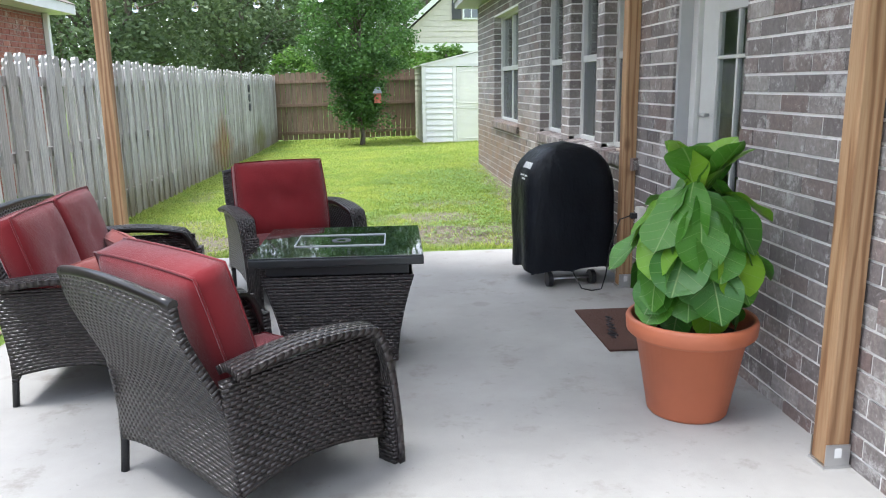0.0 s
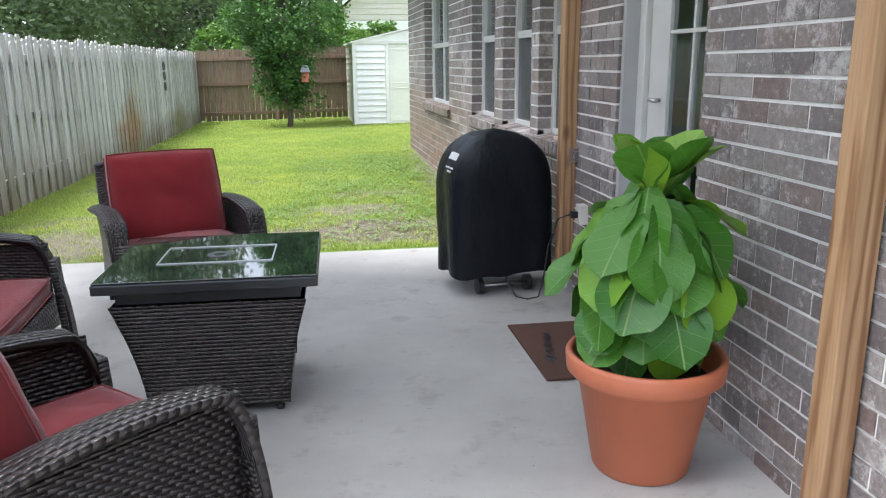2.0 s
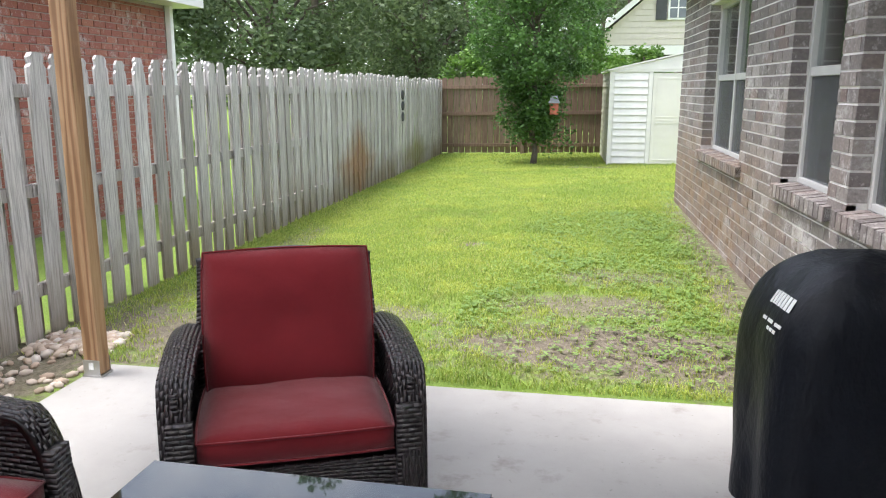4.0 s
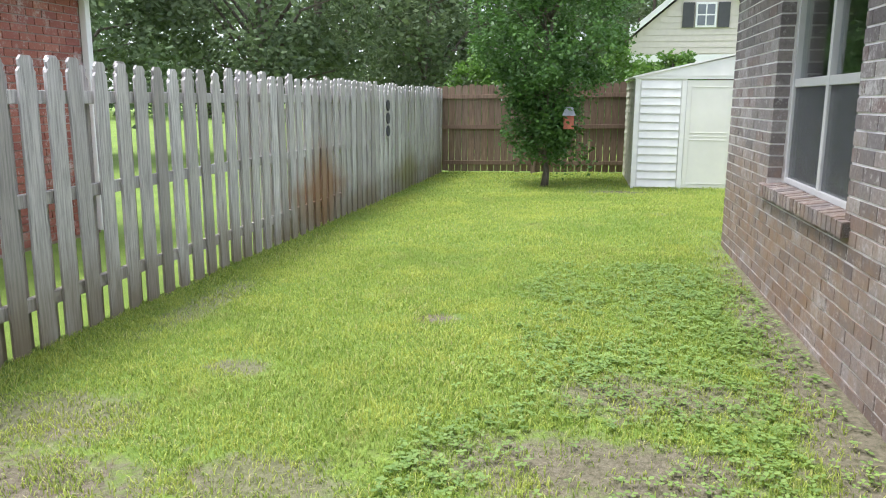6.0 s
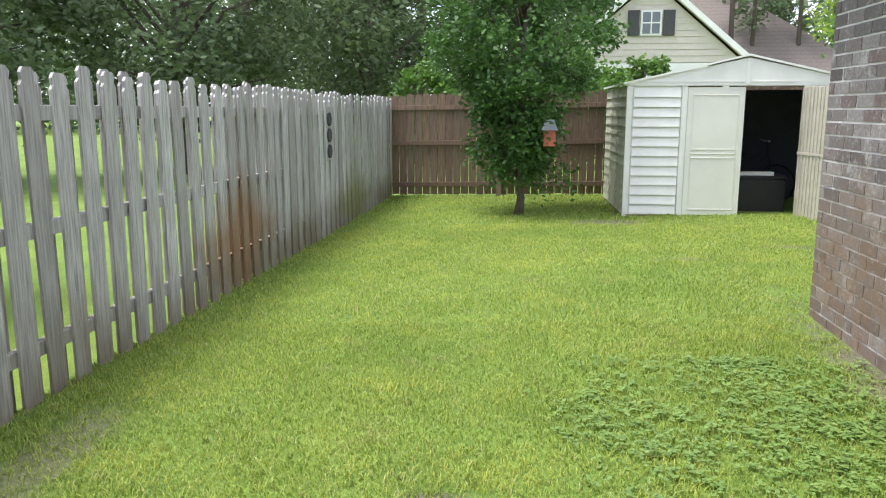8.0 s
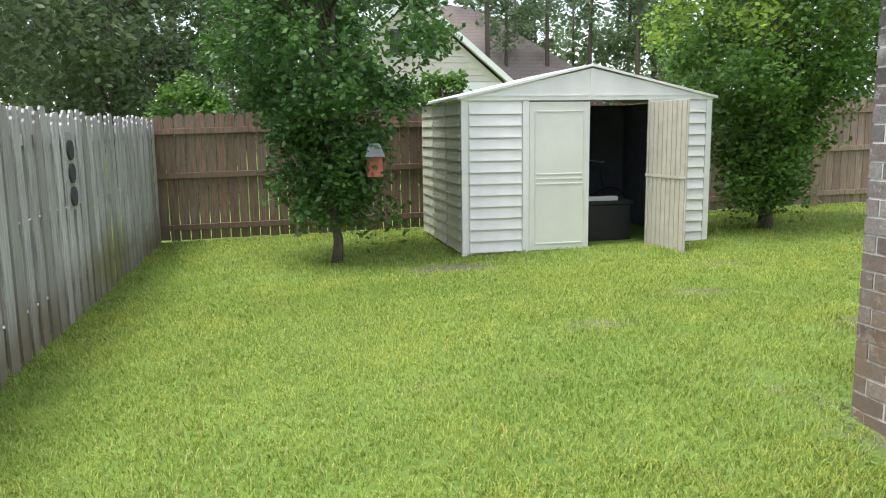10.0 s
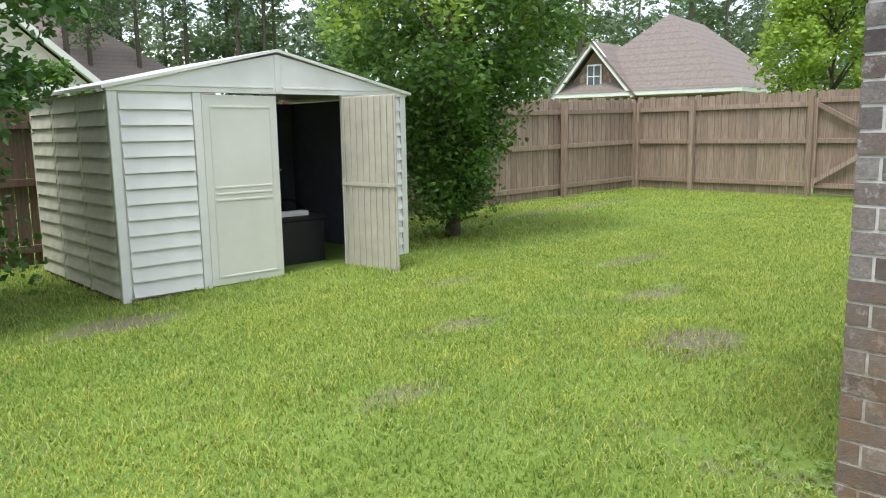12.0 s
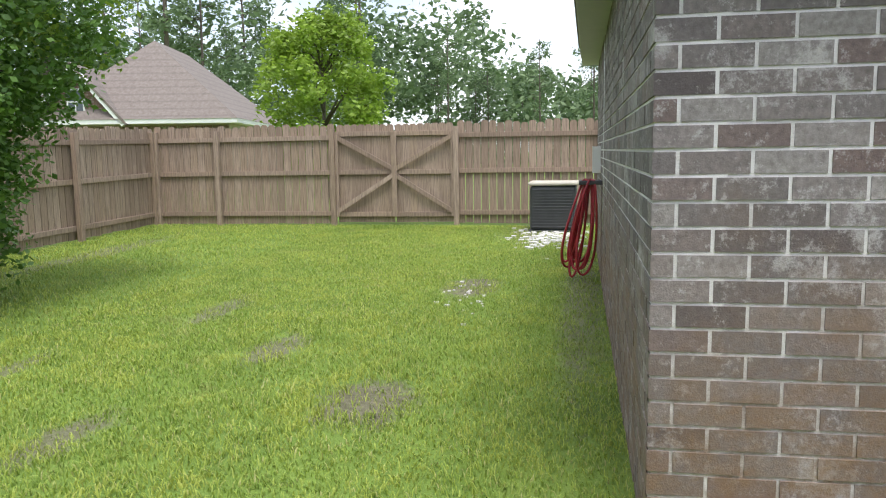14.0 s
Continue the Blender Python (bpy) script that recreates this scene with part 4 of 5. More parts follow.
def cover(u, v):
    a = u * 2 * math.pi
    ca, sa = math.cos(a), math.sin(a)
    n = 5.0
    k = (abs(ca) ** n + abs(sa) ** n) ** (-1 / n)
    zz = 0.13 + 0.94 * v
    r = 1.0 if v < 0.58 else math.sqrt(max(0.0, 1 - ((v - 0.58) / 0.42) ** 2.3))
    ry = 1.0 if v < 0.78 else math.sqrt(max(0.0, 1 - ((v - 0.78) / 0.22) ** 2.2))
    fold = 1 + (0.035 * math.sin(a * 7 + 3 * v) + 0.03 * noise.noise((ca * 2, sa * 2, v * 3))) * (1 - v) ** 1.2 + 0.012 * noise.noise((ca * 3, sa * 3, v * 6))
    return (0.355 * k * ca * max(r, 0.02) * fold, 0.27 * k * sa * max(ry, 0.05) * fold, zz - 0.03 * noise.noise((ca * 2, sa * 2, 9)) * (1 - v))


sheet(bm, cover, 72, 36, 2.0, 1.0)
part("cover", bm, mat_cover(), grill)
for u0, u1, v in ((0.50, 0.585, 0.80), (0.505, 0.59, 0.74), (0.54, 0.575, 0.715)):
    bm = bmesh.new()
    n = 7 if v > 0.77 else 3
    for k in range(n):
        a, b = u0 + (u1 - u0) * k / n, u0 + (u1 - u0) * (k + 0.7) / n
        qs = [Vector(cover(*p)) for p in ((a, v), (b, v), (b, v + (0.045 if n > 3 else 0.012)), (a, v + (0.045 if n > 3 else 0.012)))]
        c = Vector((0, 0, 0.55))
        bm.faces.new([bm.verts.new(p + (p - c).normalized() * 0.005) for p in qs])
    part("logo", bm, M_white, grill, "faded white printed mark", thick=0.002)
for x in (-0.17, 0.17):
    bm = bmesh.new()
    bmesh.ops.create_cone(bm, cap_ends=True, segments=24, radius1=0.055, radius2=0.055, depth=0.035, matrix=pose(x, -0.2, 0.057, 0, 90, 0))
    part("wheel", bm, M_black, grill)
    bm = bmesh.new()
    tube(bm, [(x, 0.18, 0.0), (x, 0.16, 0.5)], 0.014)
    part("leg", bm, M_black, grill)
bm = bmesh.new()
tube(bm, [(-0.17, -0.2, 0.057), (0.17, -0.2, 0.057)], 0.009)
part("axle", bm, M_steel, grill)

mat_m = Mat("coir", 1.0)
mat_m.color(mat_m.ramp(mat_m.noise(160), (0.3, (0.06, 0.027, 0.018)), (0.7, (0.125, 0.06, 0.042)))).bump(mat_m.noise(260), 1.0, 0.008)
rug = thing("doormat", pose(1.49, 4.42, 0, 0, 0, 0), "brown coir doormat with black script in front of the door", "doormat")
block("coir_pad", (-0.24, 0.24, -0.40, 0.40, 0.001, 0.014), mat_m.m, rug)
for k, (dy, w) in enumerate(((-0.16, 0.2), (-0.10, 0.26), (0.02, 0.24), (0.10, 0.3), (0.17, 0.16))):
    bm = bmesh.new()
    tube(bm, [(-0.05 + 0.02 * k - 0.1 + 0.02 * math.sin(i * 2.1 + k), dy - w / 4 + w / 2 * i / 12 + 0.01 * math.sin(i * 1.7), 0.0145) for i in range(13)], 0.004, 5)
    part("script", bm, M_black, rug, "black printed script")
out = thing("outlet_box", pose(WX(5.16), 5.16, 0.58), "weatherproof outlet box on the brick wall", "outlet")
block("box_body", (-0.055, 0.003, -0.04, 0.04, -0.06, 0.06), mat_plain("beige_plastic", (0.62, 0.6, 0.54), 0.5), out)
block("plug", (-0.10, -0.056, -0.02, 0.02, -0.02, 0.02), M_black, out)
bm = bmesh.new()
tube(bm, [(1.73, 5.17, 0.58), (1.66, 5.2, 0.55), (1.62, 5.27, 0.35), (1.60, 5.3, 0.12), (1.58, 5.33, 0.008), (1.5, 5.3, 0.007), (1.44, 5.36, 0.008), (1.40, 5.45, 0.10), (1.40, 5.5, 0.2)], 0.005, 6)
tagged(part("power_cable", bm, M_black), "black power cable from the outlet to the grill", "cable")
for i in range(3):
    tagged(block("paper_stack", (1.79, 1.90, 5.52 + 0.02 * i, 5.76 + 0.01 * i, 0.984 + 0.006 * i, 0.989 + 0.006 * i), mat_plain("paper", (0.6, 0.5, 0.42), 0.9), bevel=0), "pale paper lying on the brick window sill", "paper")


# ---- fences ----
def picket_mesh(name, w, h, t, mat, round_top):
    pts = [(-w / 2, 0), (w / 2, 0)]
    if round_top:
        pts += [(w / 2, h - 0.10), (w * 0.36, h - 0.075), (w * 0.42, h - 0.035), (w * 0.25, h - 0.006), (-w * 0.25, h - 0.006), (-w * 0.42, h - 0.035), (-w * 0.36, h - 0.075), (-w / 2, h - 0.10)]
    else:
        pts += [(w / 2, h - 0.035), (w / 2 - 0.03, h), (-w / 2 + 0.03, h), (-w / 2, h - 0.035)]
    n = len(pts)
    vs = [(-t / 2, a, b) for a, b in pts] + [(t / 2, a, b) for a, b in pts]
    fs = [tuple(range(n))[::-1], tuple(range(n, 2 * n))] + [(i, (i + 1) % n, n + (i + 1) % n, n + i) for i in range(n)]
    return mesh_of(name, vs, fs, mat)


def rail(parent, p, q, size, mat, name="rail"):
    """A bar between two places, as a part."""
    bm = bmesh.new()
    p, q = Vector(p), Vector(q)
    d = q - p
    box(bm, 0, d.length, -size[0] / 2, size[0] / 2, -size[1] / 2, size[1] / 2, 0.004)
    m = d.to_track_quat("X", "Z").to_matrix().to_4x4()
    m.translation = p
    bm.transform(m)
    return part(name, bm, mat, parent)


def fence_left():
    f = thing("fence", Matrix.Identity(4), "weathered grey shadowbox board fence with rounded pickets", "fence")
    rng = random.Random(2)
    X = lambda y: -3.07 + 0.018 * max(0, min(y, 15) - 5)
    front = [picket_mesh("picket", 0.145, 1.82, 0.018, M_fence_grey, True), picket_mesh("picket", 0.141, 1.80, 0.018, M_fence_grey, True), picket_mesh("picket", 0.148, 1.84, 0.018, M_fence_grey, True)]
    y = -1.2
    while y < 21.7:
        z = (lawn_z(-2.9, y) if y > 6 else 0) - 0.01 + rng.uniform(-0.012, 0.012)
        piece("picket", rng.choice(front), f, pose(X(y), y, z, rng.uniform(-0.7, 0.7), rng.uniform(-0.6, 0.6), rng.uniform(-3, 3)))
        piece("picket", rng.choice(front), f, pose(X(y) - 0.075, y + 0.116, z, rng.uniform(-0.7, 0.7), 0, rng.uniform(-3, 3)))
        y += 0.232
    for z in (0.30, 0.95, 1.58):
        for a in range(0, 8):
            p, q = -1.4 + 2.9 * a, min(21.7, -1.4 + 2.9 * (a + 1) - 0.01)
            if p < q:
                rail(f, (X(p) - 0.038, p, z), (X(q) - 0.038, q, z), (0.05, 0.085), M_fence_grey)
    return f


def plank_fence(p, q, mat, seed, gaps=(), label=""):
    """A board fence from p to q with rails and posts towards the yard."""
    f = thing("fence", Matrix.Identity(4), label, "fence")
    rng = random.Random(seed)
    p, q = Vector(p), Vector(q)
    d = q - p
    L = d.length
    ang = math.degrees(math.atan2(d.y, d.x)) - 90
    me = [picket_mesh("picket", 0.131, h, 0.018, mat, False) for h in (1.83, 1.85, 1.81)]
    s = 0.07
    while s < L:
        a = p.lerp(q, s / L)
        if not any(g0 < s < g1 for g0, g1 in gaps):
            piece("picket", rng.choice(me), f, pose(a.x, a.y, lawn_z(a.x, a.y) + 0.03 + rng.uniform(-0.01, 0.01), 0, 0, ang + rng.uniform(-1.5, 1.5)))
        s += 0.143
    nrm = Vector((d.y, -d.x, 0)).normalized()
    n = round(L / 2.3)
    cuts = sorted({i * L / n for i in range(n + 1)} if not gaps else {0, 1.3, *gaps[0], L})
    for u, v in zip(cuts, cuts[1:]):
        for z in (0.22, 0.98, 1.62):
            if (u, v) in gaps:
                continue
            a, b = p.lerp(q, u / L), p.lerp(q, v / L)
            zz = lawn_z(a.x, a.y), lawn_z(b.x, b.y)
            rail(f, (*(a + nrm * 0.03).xy, z + zz[0]), (*(b + nrm * 0.03).xy, z + zz[1]), (0.038, 0.085), mat)
    for u in cuts:
        a = p.lerp(q, u / L) + nrm * 0.10
        z = lawn_z(a.x, a.y)
        rail(f, (a.x, a.y, z - 0.05), (a.x, a.y, z + 1.78), (0.09, 0.09), mat, "fence_post")
    return f


fence_left()
plank_fence((-3.05, 21.75, 0), (5.5, 21.75, 0), M_fence_brown, 5, (), "dark brown stained board fence with rails and posts")
plank_fence((5.5, 21.75, 0), (12.45, 21.65, 0), M_fence_tan, 6, (), "weathered tan board fence with rails and posts")
GP, GQ = Vector((12.5, 21.6, 0)), Vector((12.85, 13.2, 0))
GL = (GQ - GP).length
plank_fence(GP, GQ, M_fence_tan, 7, ((3.55, 5.85),), "weathered tan board fence beside the gate")
for k in range(2):
    g = thing("wooden_gate", Matrix.Identity(4), "closed double board gate leaf with diagonal brace", "gate", "double gate leaves")
    s0, s1 = 3.61 + k * 1.10, 3.61 + k * 1.10 + 1.08
    me = picket_mesh("board", 0.137, 1.80, 0.018, M_fence_tan, False)
    for i in range(8):
        a = GP.lerp(GQ, (s0 + 0.07 + i * 0.1345) / GL)
        piece("board", me, g, pose(a.x, a.y, lawn_z(a.x, a.y) + 0.05, 0, 0, 182.4))
    a, b = GP.lerp(GQ, s0 / GL), GP.lerp(GQ, s1 / GL)
    z = lawn_z(a.x, a.y)
    for h in (0.2, 0.98, 1.68):
        rail(g, (a.x - 0.03, a.y, z + h), (b.x - 0.03, b.y, z + h), (0.036, 0.085), M_fence_tan)
    for c in (a, b):
        rail(g, (c.x - 0.066, c.y, z + 0.16), (c.x - 0.066, c.y, z + 1.72), (0.08, 0.036), M_fence_tan, "stile")
    lo, hi = (a, b) if k == 0 else (b, a)
    rail(g, (lo.x - 0.068, lo.y, z + 0.25), (hi.x - 0.068, hi.y, z + 0.93), (0.03, 0.08), M_fence_tan, "brace")
    rail(g, (lo.x - 0.068, lo.y, z + 1.63), (hi.x - 0.068, hi.y, z + 1.03), (0.03, 0.08), M_fence_tan, "brace")

# a wire-hung plaque on the left fence
orn = thing("fence_plaque", pose(-2.86, 17.2, 1.28), "small dark metal plaque hung on the grey fence", "plaque")
M_iron = mat_plain("dark_iron", (0.06, 0.06, 0.065), 0.7)
for i in range(3):
    bm = bmesh.new()
    bmesh.ops.create_cone(bm, cap_ends=True, segments=20, radius1=0.085, radius2=0.085, depth=0.02, matrix=pose(0.0, 0.0, -0.2 + 0.2 * i, 0, 90, 0))
    part("disc", bm, M_iron, orn)
block("backing", (-0.02, -0.011, -0.10, 0.10, -0.32, 0.36), M_fence_grey, orn)

# ---- shed ----
shed = thing("storage_shed", pose(1.02, 18.97, 0.06, 0, 0, 1.5), "cream vinyl garden shed with one door standing open", "shed")
SW, SD, SH, SP = 3.26, 2.35, 1.88, 2.26
# Dark blue-grey: the shade inside the shed is put into this colour.
M_shadow_in = mat_plain("shed_inside_shade", (0.10, 0.11, 0.13), 0.9)


def siding(a, b, z0, z1, parent, place, mat, n=13):
    """Horizontal lapped strips, one by one."""
    vs, fs = [], []
    h = (z1 - z0) / n
    raw_box(vs, fs, a, b, -0.004, 0.004, 0, h * 0.97)
    vs = [(v[0], v[1] - (0.028 if v[2] < h / 2 else 0), v[2]) for v in vs]
    me = mesh_of("siding_strip", vs, fs, mat)
    for i in range(n):
        piece("siding_strip", me, parent, place @ pose(0, 0, z0 + i * h))


I4 = Matrix.Identity(4)
body = block("front_panel", (0.0, 0.80, 0.004, 0.05, 0.04, SH), M_vinyl, shed, bevel=0)
siding(0.08, 0.73, 0.06, SH - 0.02, body, I4, M_vinyl)
body = block("front_panel", (2.42, SW, 0.004, 0.05, 0.04, SH), M_vinyl, shed, bevel=0)
siding(2.50, SW - 0.07, 0.06, SH - 0.02, body, I4, M_vinyl)
body = block("side_panel", (0.004, 0.05, 0.05, SD, 0.04, SH), M_vinyl_dirty_shaded, shed, bevel=0)
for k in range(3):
    siding(0.06 + k * 0.77, 0.06 + k * 0.77 + 0.70, 0.06, SH - 0.02, body, pose(0, SD, 0, 0, 0, -90), M_vinyl_dirty_shaded)
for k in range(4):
    block("side_trim", (-0.018, 0.004, min(SD - 0.06, k * 0.77), min(SD, k * 0.77 + 0.06), 0.03, SH), M_vinyl_dirty_shaded, shed)
block("side_panel", (SW - 0.05, SW - 0.004, 0.05, SD, 0.04, SH), M_vinyl, shed)
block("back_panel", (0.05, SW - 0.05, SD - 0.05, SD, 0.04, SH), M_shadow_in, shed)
# Thin linings added to carry the same shade tone along both sides.
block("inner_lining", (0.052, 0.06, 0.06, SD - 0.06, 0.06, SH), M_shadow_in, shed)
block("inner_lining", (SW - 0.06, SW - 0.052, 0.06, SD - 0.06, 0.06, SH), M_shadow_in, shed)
block("base_board", (-0.01, SW + 0.01, -0.01, SD, 0.0, 0.04), mat_plain("shed_floor", (0.16, 0.08, 0.06), 0.9), shed)
for x in (-0.018, 0.745, 2.40, SW - 0.062):
    block("corner_trim", (x, x + 0.08, -0.02, 0.0035, 0.0, SH), M_vinyl, shed)
leaf = block("door", (0.83, 1.615, -0.012, 0.02, 0.05, SH - 0.02), M_vinyl_door, shed, "closed ivory door leaf")
for z0, z1 in ((0.12, 0.14), (0.86, 0.88), (0.92, 0.94), (0.98, 1.0), (1.74, 1.76)):
    block("rib", (0.92, 1.52, -0.02, -0.0125, z0, z1), M_vinyl_door, leaf)
for x in (0.90, 1.53):
    block("rib", (x, x + 0.012, -0.018, -0.0125, 0.12, 1.76), M_vinyl_door, leaf)
od = new("door")
od.parent, od.matrix_basis = shed, pose(2.39, -0.02, 0, 0, 0, -82)
od["label"] = "ribbed inner face of the open door leaf"
M_rib = mat_plain("ribbed_vinyl", (0.50, 0.47, 0.38), 0.55)
block("door_skin", (0.0, 0.78, -0.008, 0.008, 0.05, SH - 0.02), M_rib, od)
for i in range(9):
    block("door_rib", (0.02 + i * 0.088, 0.055 + i * 0.088, -0.022, -0.0085, 0.06, SH - 0.03), M_rib, od)
block("door_bar", (0.0, 0.78, -0.028, -0.0225, 0.93, 0.97), M_rib, od)
block("latch", (0.70, 0.74, 0.009, 0.04, 0.9, 0.93), M_black, od)
bm = bmesh.new()
for y in (-0.03, 0.05):
    vs = [bm.verts.new((x, y, z)) for x, z in ((-0.03, SH), (SW + 0.03, SH), (SW + 0.03, SH + 0.03), (SW / 2, SP), (-0.03, SH + 0.03))]
    bm.faces.new(vs)
a, b = list(bm.verts)[:5], list(bm.verts)[5:]
for i in range(5):
    bm.faces.new((a[i], a[(i + 1) % 5], b[(i + 1) % 5], b[i]))
part("gable", bm, M_vinyl, shed)
for sx in (0, 1):
    bm = bmesh.new()
    x0, x1 = (-0.07, SW / 2) if sx == 0 else (SW + 0.07, SW / 2)
    z0 = SH + 0.012
    vs = [bm.verts.new(p) for p in ((x0, -0.06, z0), (x1, -0.06, SP + 0.022), (x1, SD + 0.05, SP + 0.022), (x0, SD + 0.05, z0), (x0, -0.06, z0 + 0.03), (x1, -0.06, SP + 0.05), (x1, SD + 0.05, SP + 0.05), (x0, SD + 0.05, z0 + 0.03))]
    for f in ((0, 3, 2, 1), (4, 5, 6, 7), (0, 1, 5, 4), (1, 2, 6, 5), (2, 3, 7, 6), (3, 0, 4, 7)):
        bm.faces.new([vs[i] for i in f])
    part("roof_panel", bm, M_vinyl, shed)
    bm = bmesh.new()
    x0, x1 = (0.25, SW / 2 - 0.06) if sx == 0 else (SW - 0.25, SW / 2 + 0.06)
    box(bm, min(x0, x1), max(x0, x1), -0.038, -0.0305, SH + 0.05, SH + 0.065)
    part("gable_rib", bm, M_vinyl, shed)
block("gable_seam", (SW / 2 - 0.03, SW / 2 + 0.03, -0.042, -0.031, SH + 0.01, SP - 0.01), M_vinyl, shed)
# what stands in the shed
M_tub = mat_plain("dark_tub", (0.02, 0.02, 0.024), 0.5)
tub = thing("storage_tub", pose(3.05, 19.75, 0.10), "black plastic storage tub inside the shed", "tub")
bm = bmesh.new()
for v in box(bm, -0.38, 0.38, -0.28, 0.28, 0, 0.5, 0.02):
    pass
part("tub_body", bm, M_tub, tub)
block("lid", (-0.40, 0.40, -0.30, 0.30, 0.501, 0.54), M_tub, tub)
tagged(block("board", (2.75, 3.25, 19.5, 19.62, 0.645, 0.70), M_white), "white board lying on the tub", "board")
bike = thing("bicycle", pose(3.1, 20.6, 0.10), "dark bicycle leaning at the back of the shed", "bicycle")
for x in (-0.45, 0.5):
    bm = bmesh.new()
    tube(bm, [(x + 0.31 * math.cos(i * math.pi / 12), 0, 0.32 + 0.31 * math.sin(i * math.pi / 12)) for i in range(25)], 0.018, 6, cap=False)
    part("wheel", bm, M_black, bike)
bm = bmesh.new()
tube(bm, [(-0.45, 0, 0.32), (-0.1, 0, 0.8), (0.35, 0, 0.8), (0.0, 0, 0.32), (-0.1, 0, 0.85)], 0.016, 6)
tube(bm, [(0.5, 0, 0.32), (0.36, 0, 0.85), (0.34, 0, 1.0)], 0.016, 6)
part("frame", bm, M_iron, bike)
bm = bmesh.new()
tube(bm, [(0.3, -0.25, 1.02), (0.36, 0, 1.0), (0.3, 0.25, 1.02)], 0.014, 6)
part("handlebar", bm, M_steel, bike)


# ---- trees ----
def leaves(rng, clumps, per, size, mat):
    """Small leaf quads in many clumps, one mesh."""
    vs, fs = [], []
    for c, r in clumps:
        for _ in range(per):
            d = Vector((rng.gauss(0, 1), rng.gauss(0, 1), rng.gauss(0, 0.8)))
            p = c + d.normalized() * r * rng.uniform(0.35, 1.05)
            a = Vector((rng.uniform(-1, 1), rng.uniform(-1, 1), rng.uniform(-0.7, 0.5))).normalized()
            b = a.orthogonal().normalized()
            b.rotate(Matrix.Rotation(rng.uniform(0, 3.1), 3, a))
            s = size * rng.uniform(0.6, 1.3)
            k = len(vs)
            vs += [p, p + a * s * 0.5 + b * s * 0.28, p + a * s, p + a * s * 0.5 - b * s * 0.28]
            fs.append((k, k + 1, k + 2, k + 3))
    return vs, fs


def tree(name, x, y, h, r, low, mat, label, seed, leaf=0.07, nclump=90, per=110, trunk=0.08, shape=1.0, group=""):
    """Trunk with limbs and an uneven crown of leaf clumps."""
    rng = random.Random(seed)
    z0 = lawn_z(x, y) - 0.05
    t = thing(name, pose(x, y, z0), label, "tree", group)
    bm = bmesh.new()
    tube(bm, [(0, 0, 0), (0.03, 0.02, low * 0.5), (-0.02, 0.03, low), (0.05, 0.0, h * 0.55), (0, 0, h * 0.92)], trunk, 10, trunk * 0.15)
    clumps = []
    for i in range(nclump):
        q = rng.random()
        z = low + (h - low) * q
        rad = r * (0.36 + 0.64 * smooth(0.08, 0.5, q)) * (1 - 0.75 * smooth(0.55, 1.0, q)) if shape < 1 else r * (0.35 + 0.65 * math.sin(math.pi * min(1, 0.12 + 0.86 * q)))
        rad *= (0.9 + 0.35 * noise.noise((seed, q * 5, i * 0.3)))
        a = rng.uniform(0, 6.283)
        d = rad * math.sqrt(rng.uniform(0.15, 1.0))
        c = Vector((d * math.cos(a), d * math.sin(a), z))
        clumps.append((c, r * rng.uniform(0.16, 0.30)))
        if i % 5 == 0:
            tube(bm, [(0, 0, max(low * 0.6, z - d * 0.8)), tuple(c * 0.5 + Vector((0, 0, (z - d * 0.25) * 0.5))), tuple(c)], trunk * 0.35, 5, trunk * 0.06)
    part("trunk", bm, M_bark, t)
    vs, fs = leaves(rng, clumps, per, leaf, mat)
    ob = new("crown", mesh_of("crown", vs, fs, mat))
    ob.parent = t
    return t


tree("tree", -0.50, 19.15, 5.3, 1.5, 0.62, M_leaf_dark, "dense dark green evergreen tree on the lawn", 3, 0.085, 150, 260, 0.075, 0.75)
tree("tree", 5.56, 19.67, 5.4, 1.65, 0.55, M_leaf_mid, "bushy green tree with light new growth beside the shed", 5, 0.085, 170, 250, 0.12, 0.75)
rngc = random.Random(9)
top = [(Vector((5.56 + rngc.uniform(-1.9, 1.9), 19.6 + rngc.uniform(-1.2, 0.9), rngc.uniform(2.7, 4.9))), rngc.uniform(0.25, 0.45)) for _ in range(45)]
vs, fs = leaves(rngc, top, 170, 0.085, M_leaf_light)
tip = new("young_foliage", mesh_of("young_foliage", vs, fs, M_leaf_light))
tip.parent = bpy.data.objects["tree.001"]
tip.matrix_parent_inverse = bpy.data.objects["tree.001"].matrix_basis.inverted()
tree("tree", 20.5, 21.0, 5.3, 2.0, 0.8, M_leaf_light, "light green leafy tree beyond the fence", 8, 0.16, 110, 130, 0.12)
for x, y, h, r, s in ((-9.5, 27.0, 8.8, 3.6, 21), (-5.5, 32.0, 9.0, 3.4, 22), (-13.5, 23.0, 9.5, 3.8, 23), (-1.0, 40.0, 8.5, 2.8, 24), (-9.0, 38.0, 10.0, 3.8, 25)):
    tree("tree", x, y, h, r, 1.6, M_leaf_olive, "grey-green oak tree behind the fence", s, 0.20, 130, 150, 0.22, 1.0, "oaks behind the fence")
for x, y, h, s in ((0.8, 28.5, 3.0, 31), (2.2, 26.0, 2.6, 32), (-3.0, 27.0, 2.6, 33)):
    tree("shrub", x, y, h, 1.2, 0.3, M_leaf_mid, "green shrub beyond the back fence", s, 0.13, 60, 110, 0.06, 1.0, "shrubs")


